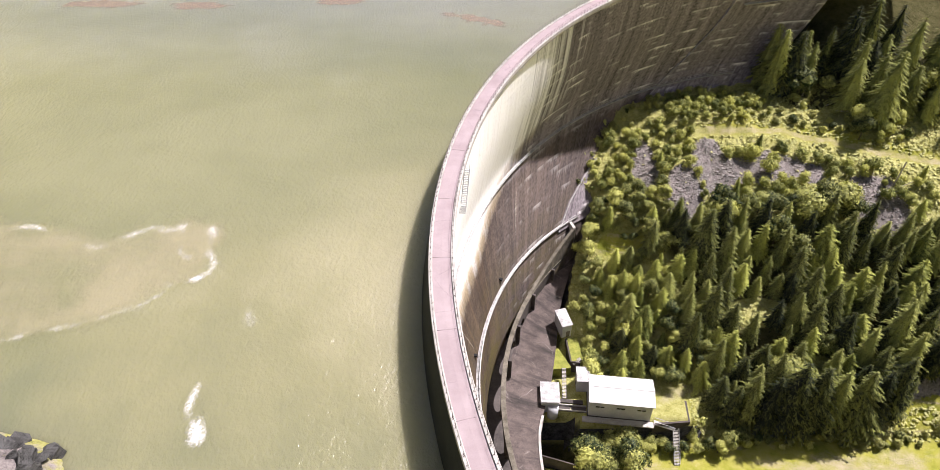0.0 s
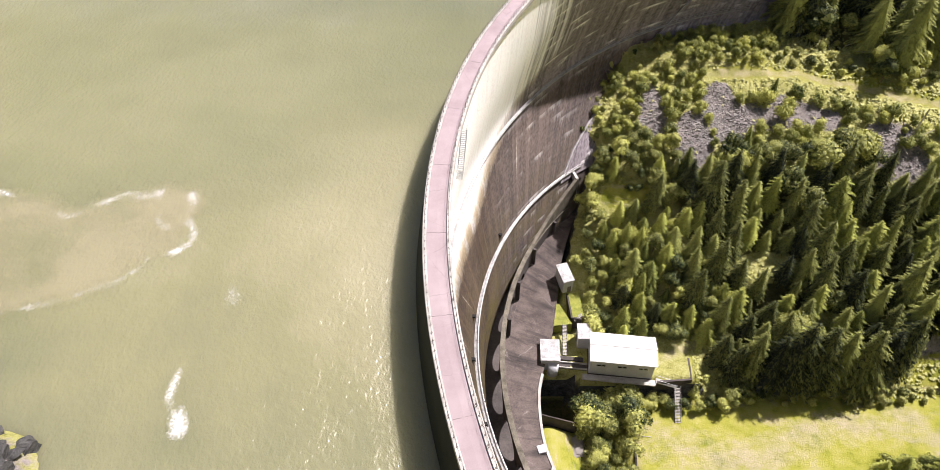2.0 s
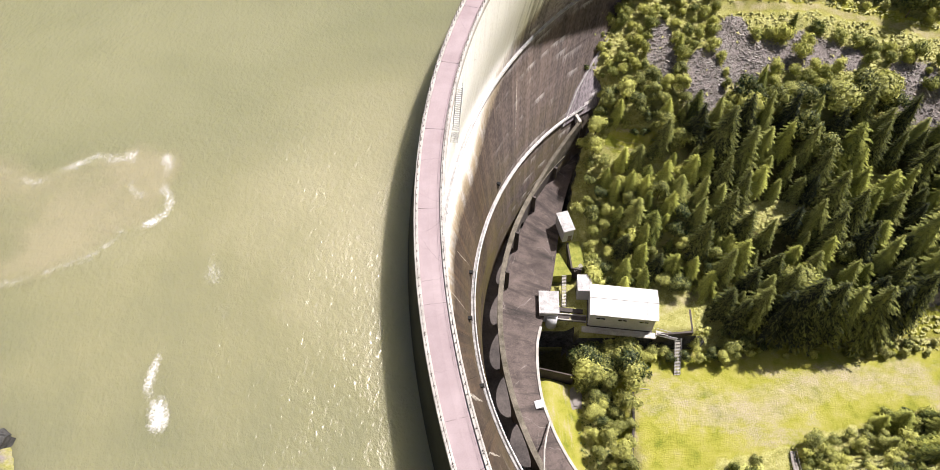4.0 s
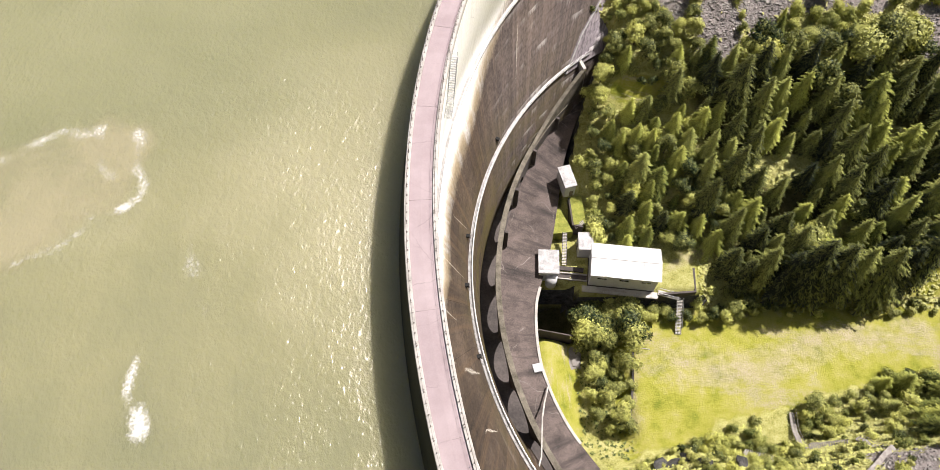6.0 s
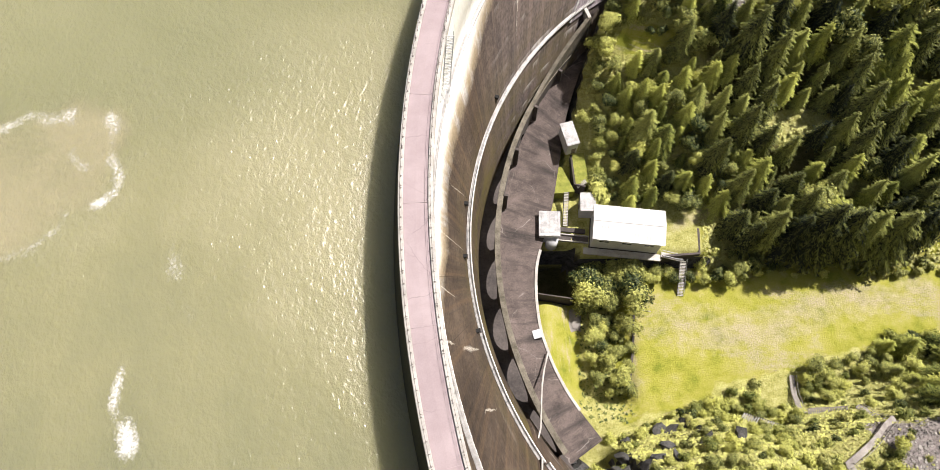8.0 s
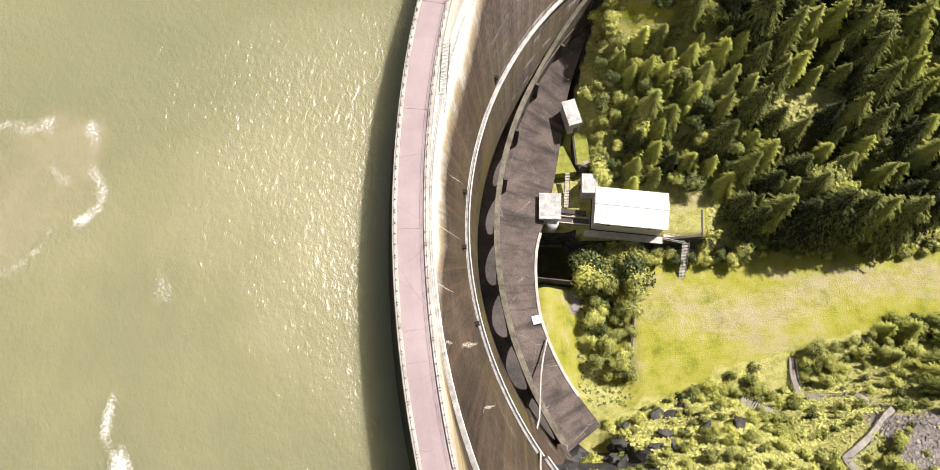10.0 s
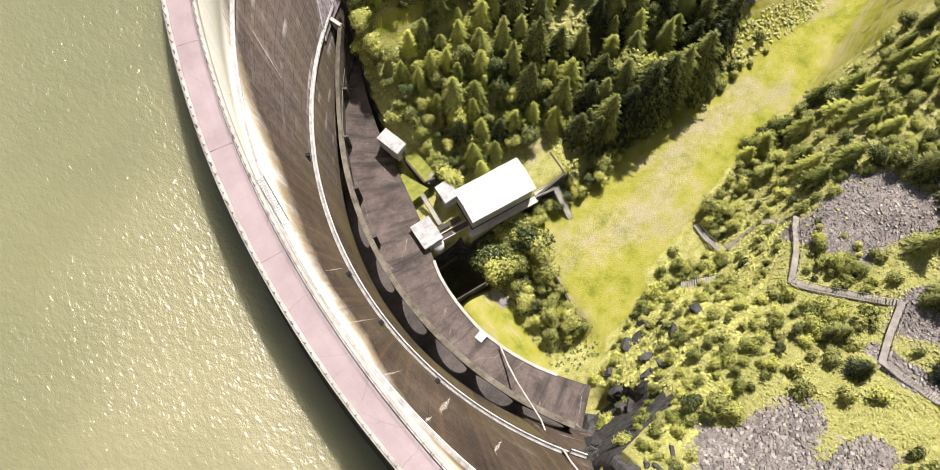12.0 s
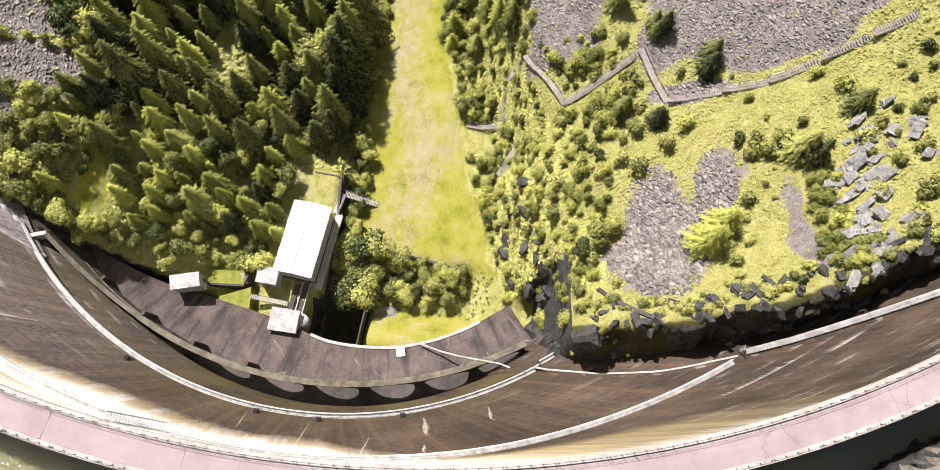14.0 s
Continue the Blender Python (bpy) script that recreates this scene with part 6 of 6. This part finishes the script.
# bleached fallen and standing dead trunks
for a, b, r in (((94.6, 144.1), (95.4, 143.2, 9.0), 0.22), ((67.1, 107.9), (68.5, 104.0, 1.0), 0.16), ((93.4, 108.9), (94.0, 108.0, 8.0), 0.14), ((110.2, 112.4), (109.0, 110.5, 9.0), 0.2), ((108.5, 110.4), (112.0, 109.0, 5.0), 0.12),
                ((106, 111.5), (107.0, 106.5, 1.5), 0.15), ((100, 140), (112, 143, 1.0), 0.16), ((97, 139), (108, 136.5, 0.8), 0.14), ((84, 111), (86, 105, 0.9), 0.13), ((52, 106), (55.5, 103.5, 0.8), 0.12)):
    p, q = Vector((*a, gz(*a) + 0.1)), Vector((b[0], b[1], gz(b[0], b[1]) + b[2]))
    if b[2] > 3:
        q = Vector((b[0], b[1], gz(*a) + b[2]))
    ob = link("dead_trunk", tube([p, p.lerp(q, 0.5) + Vector((0.1, 0.1, 0.1)), q], r, 6), M["dead"])
    tagged(ob, "bleached bare dead tree trunk on the scree slope", "dead tree", "dead trunks on the slope")


# ------------------------------------------------------------------ foam and silt on the lake
def film(name, label, material, x0, x1, y0, y1, cell, density, lift):
    xs, ys = np.arange(x0, x1 + cell, cell), np.arange(y0, y1 + cell, cell)
    xx, yy = np.meshgrid(xs, ys)
    dens = density(xx, yy).astype(np.float32)
    verts, faces, keep = [], [], {}
    nx = len(xs)
    solid = dens > 0.02
    for j in range(len(ys) - 1):
        for i in range(nx - 1):
            if solid[j:j + 2, i:i + 2].any():
                quad = []
                for jj, ii in ((j, i), (j, i + 1), (j + 1, i + 1), (j + 1, i)):
                    key = jj * nx + ii
                    if key not in keep:
                        keep[key] = len(verts)
                        verts.append((xs[ii] * 1.028, (ys[jj] + 18) * 1.028 - 18, WATER + lift))
                    quad.append(keep[key])
                faces.append(quad)
    me = mesh_from(name, verts, faces, material)
    values = np.zeros(len(verts), np.float32)
    for key, i in keep.items():
        values[i] = dens[key // nx, key % nx]
    rgba = np.repeat(values[:, None], 4, 1)
    me.color_attributes.new("cover", "FLOAT_COLOR", "POINT").data.foreach_set("color", rgba.ravel())
    tagged(new(name, me), label, "foam", kind="stuff")


def along(x, y, pts, wide):
    """1 on a line through pts, 0 at a distance."""
    best = np.full_like(x, 1e9)
    wob = 1.6 * vnoise(x / 4.0, y / 4.0 + 3) + 1.0 * vnoise(x / 1.5 + 7, y / 1.5)
    for (ax, ay), (bx, by) in zip(pts, pts[1:]):
        t = np.clip(((x - ax) * (bx - ax) + (y - ay) * (by - ay)) / ((bx - ax) ** 2 + (by - ay) ** 2), 0, 1)
        best = np.minimum(best, np.hypot(x - ax - t * (bx - ax), y - ay - t * (by - ay)))
    return np.clip(1 - (best + wob * 0.8) / wide, 0, 1)


SILT_NORTH = [(-84, 50), (-75.1, 50.9), (-71.8, 51.2), (-66.7, 49.5), (-64.6, 48.1), (-59.5, 46.0), (-57.4, 47.0), (-56.3, 48.5), (-53.2, 50.4), (-49.6, 50.4), (-47.8, 51.1)]
SILT_INNER = [(-47.8, 51.1), (-46.5, 48.5), (-46.5, 45.6), (-44.7, 44.2)]
SILT_HEAD = [(-43.0, 50.8), (-41.9, 49.3), (-41.9, 46.3), (-41.1, 44.2), (-40.4, 42.8), (-40.7, 41.1), (-42.1, 39.7), (-43.6, 38.7), (-45.4, 38.1)]
SILT_SOUTH = [(-45.4, 38.1), (-45.8, 36.4), (-49.2, 33.6), (-54.2, 31.4), (-60.7, 29.0), (-64.8, 27.5), (-74, 24)]


def silt_density(x, y):
    """Inside the foam line: east of its southern edge, south of its scalloped northern edge."""
    wob = 4.0 * vnoise(x / 6 + 2, y / 6) + 2.0 * vnoise(x / 2.5, y / 2.5 + 4)
    north = np.interp(x, [p[0] for p in SILT_NORTH], [p[1] for p in SILT_NORTH])
    south = np.interp(x, [p[0] for p in SILT_SOUTH[::-1]], [p[1] for p in SILT_SOUTH[::-1]])
    inside = step(-1.5, 2.5, north + 1.5 - y + 0.5 * wob) * step(-1.0, 2.0, -40.6 - x + 0.3 * wob) * step(-1.0, 1.5, y - south + 0.2 * wob)
    return np.clip(inside * (0.8 + 0.7 * vnoise(x / 6 + 5, y / 6)), 0, 1)


def foam_density(x, y):
    gusts = 0.85 + 0.9 * vnoise(x / 2.6 + 4, y / 2.6)
    lines = [1.05 * along(x, y, SILT_HEAD, 1.5), 0.72 * along(x, y, SILT_NORTH, 1.25), 0.80 * along(x, y, SILT_INNER, 1.1), 0.74 * along(x, y, SILT_SOUTH, 1.15),
             0.95 * along(x, y, [(-35.9, 20.5), (-36.2, 16.5), (-35.0, 14.5)], 1.3), 1.15 * along(x, y, [(-34.6, 14.6), (-34.0, 12.8)], 2.0),
             0.52 * along(x, y, [(-33.6, 35.1), (-32.1, 31.2), (-30.6, 28.2), (-29.6, 26.0)], 1.5), 0.5 * along(x, y, [(-41.8, 35.0), (-41.4, 33.6)], 1.5)]
    return np.maximum.reduce(lines) * gusts


def algae_density(x, y):
    red = np.maximum.reduce([blob(x, y, -95, 139, 9, 2.5), blob(x, y, -71, 138, 8, 2.2), blob(x, y, -35, 141, 6, 2), 0.8 * blob(x, y, -3, 131, 9, 2.0, -25), 0.6 * blob(x, y, -2, 72, 2.5, 4), 0.5 * blob(x, y, -66, 22, 2, 4)])
    return np.clip(red, 0, 0.9)


film("silt_cloud", "pale brown silt cloud drifting in the lake", M["silt"], -110, -36, 20, 60, 1.5, silt_density, 0.02)
film("foam", "white broken foam lines on the lake", M["foam"], -84, -26, 8, 58, 0.4, foam_density, 0.04)
film("red_scum", "reddish scum drifting on the lake", M["algae"], -110, 14, 12, 146, 1.5, algae_density, 0.03)
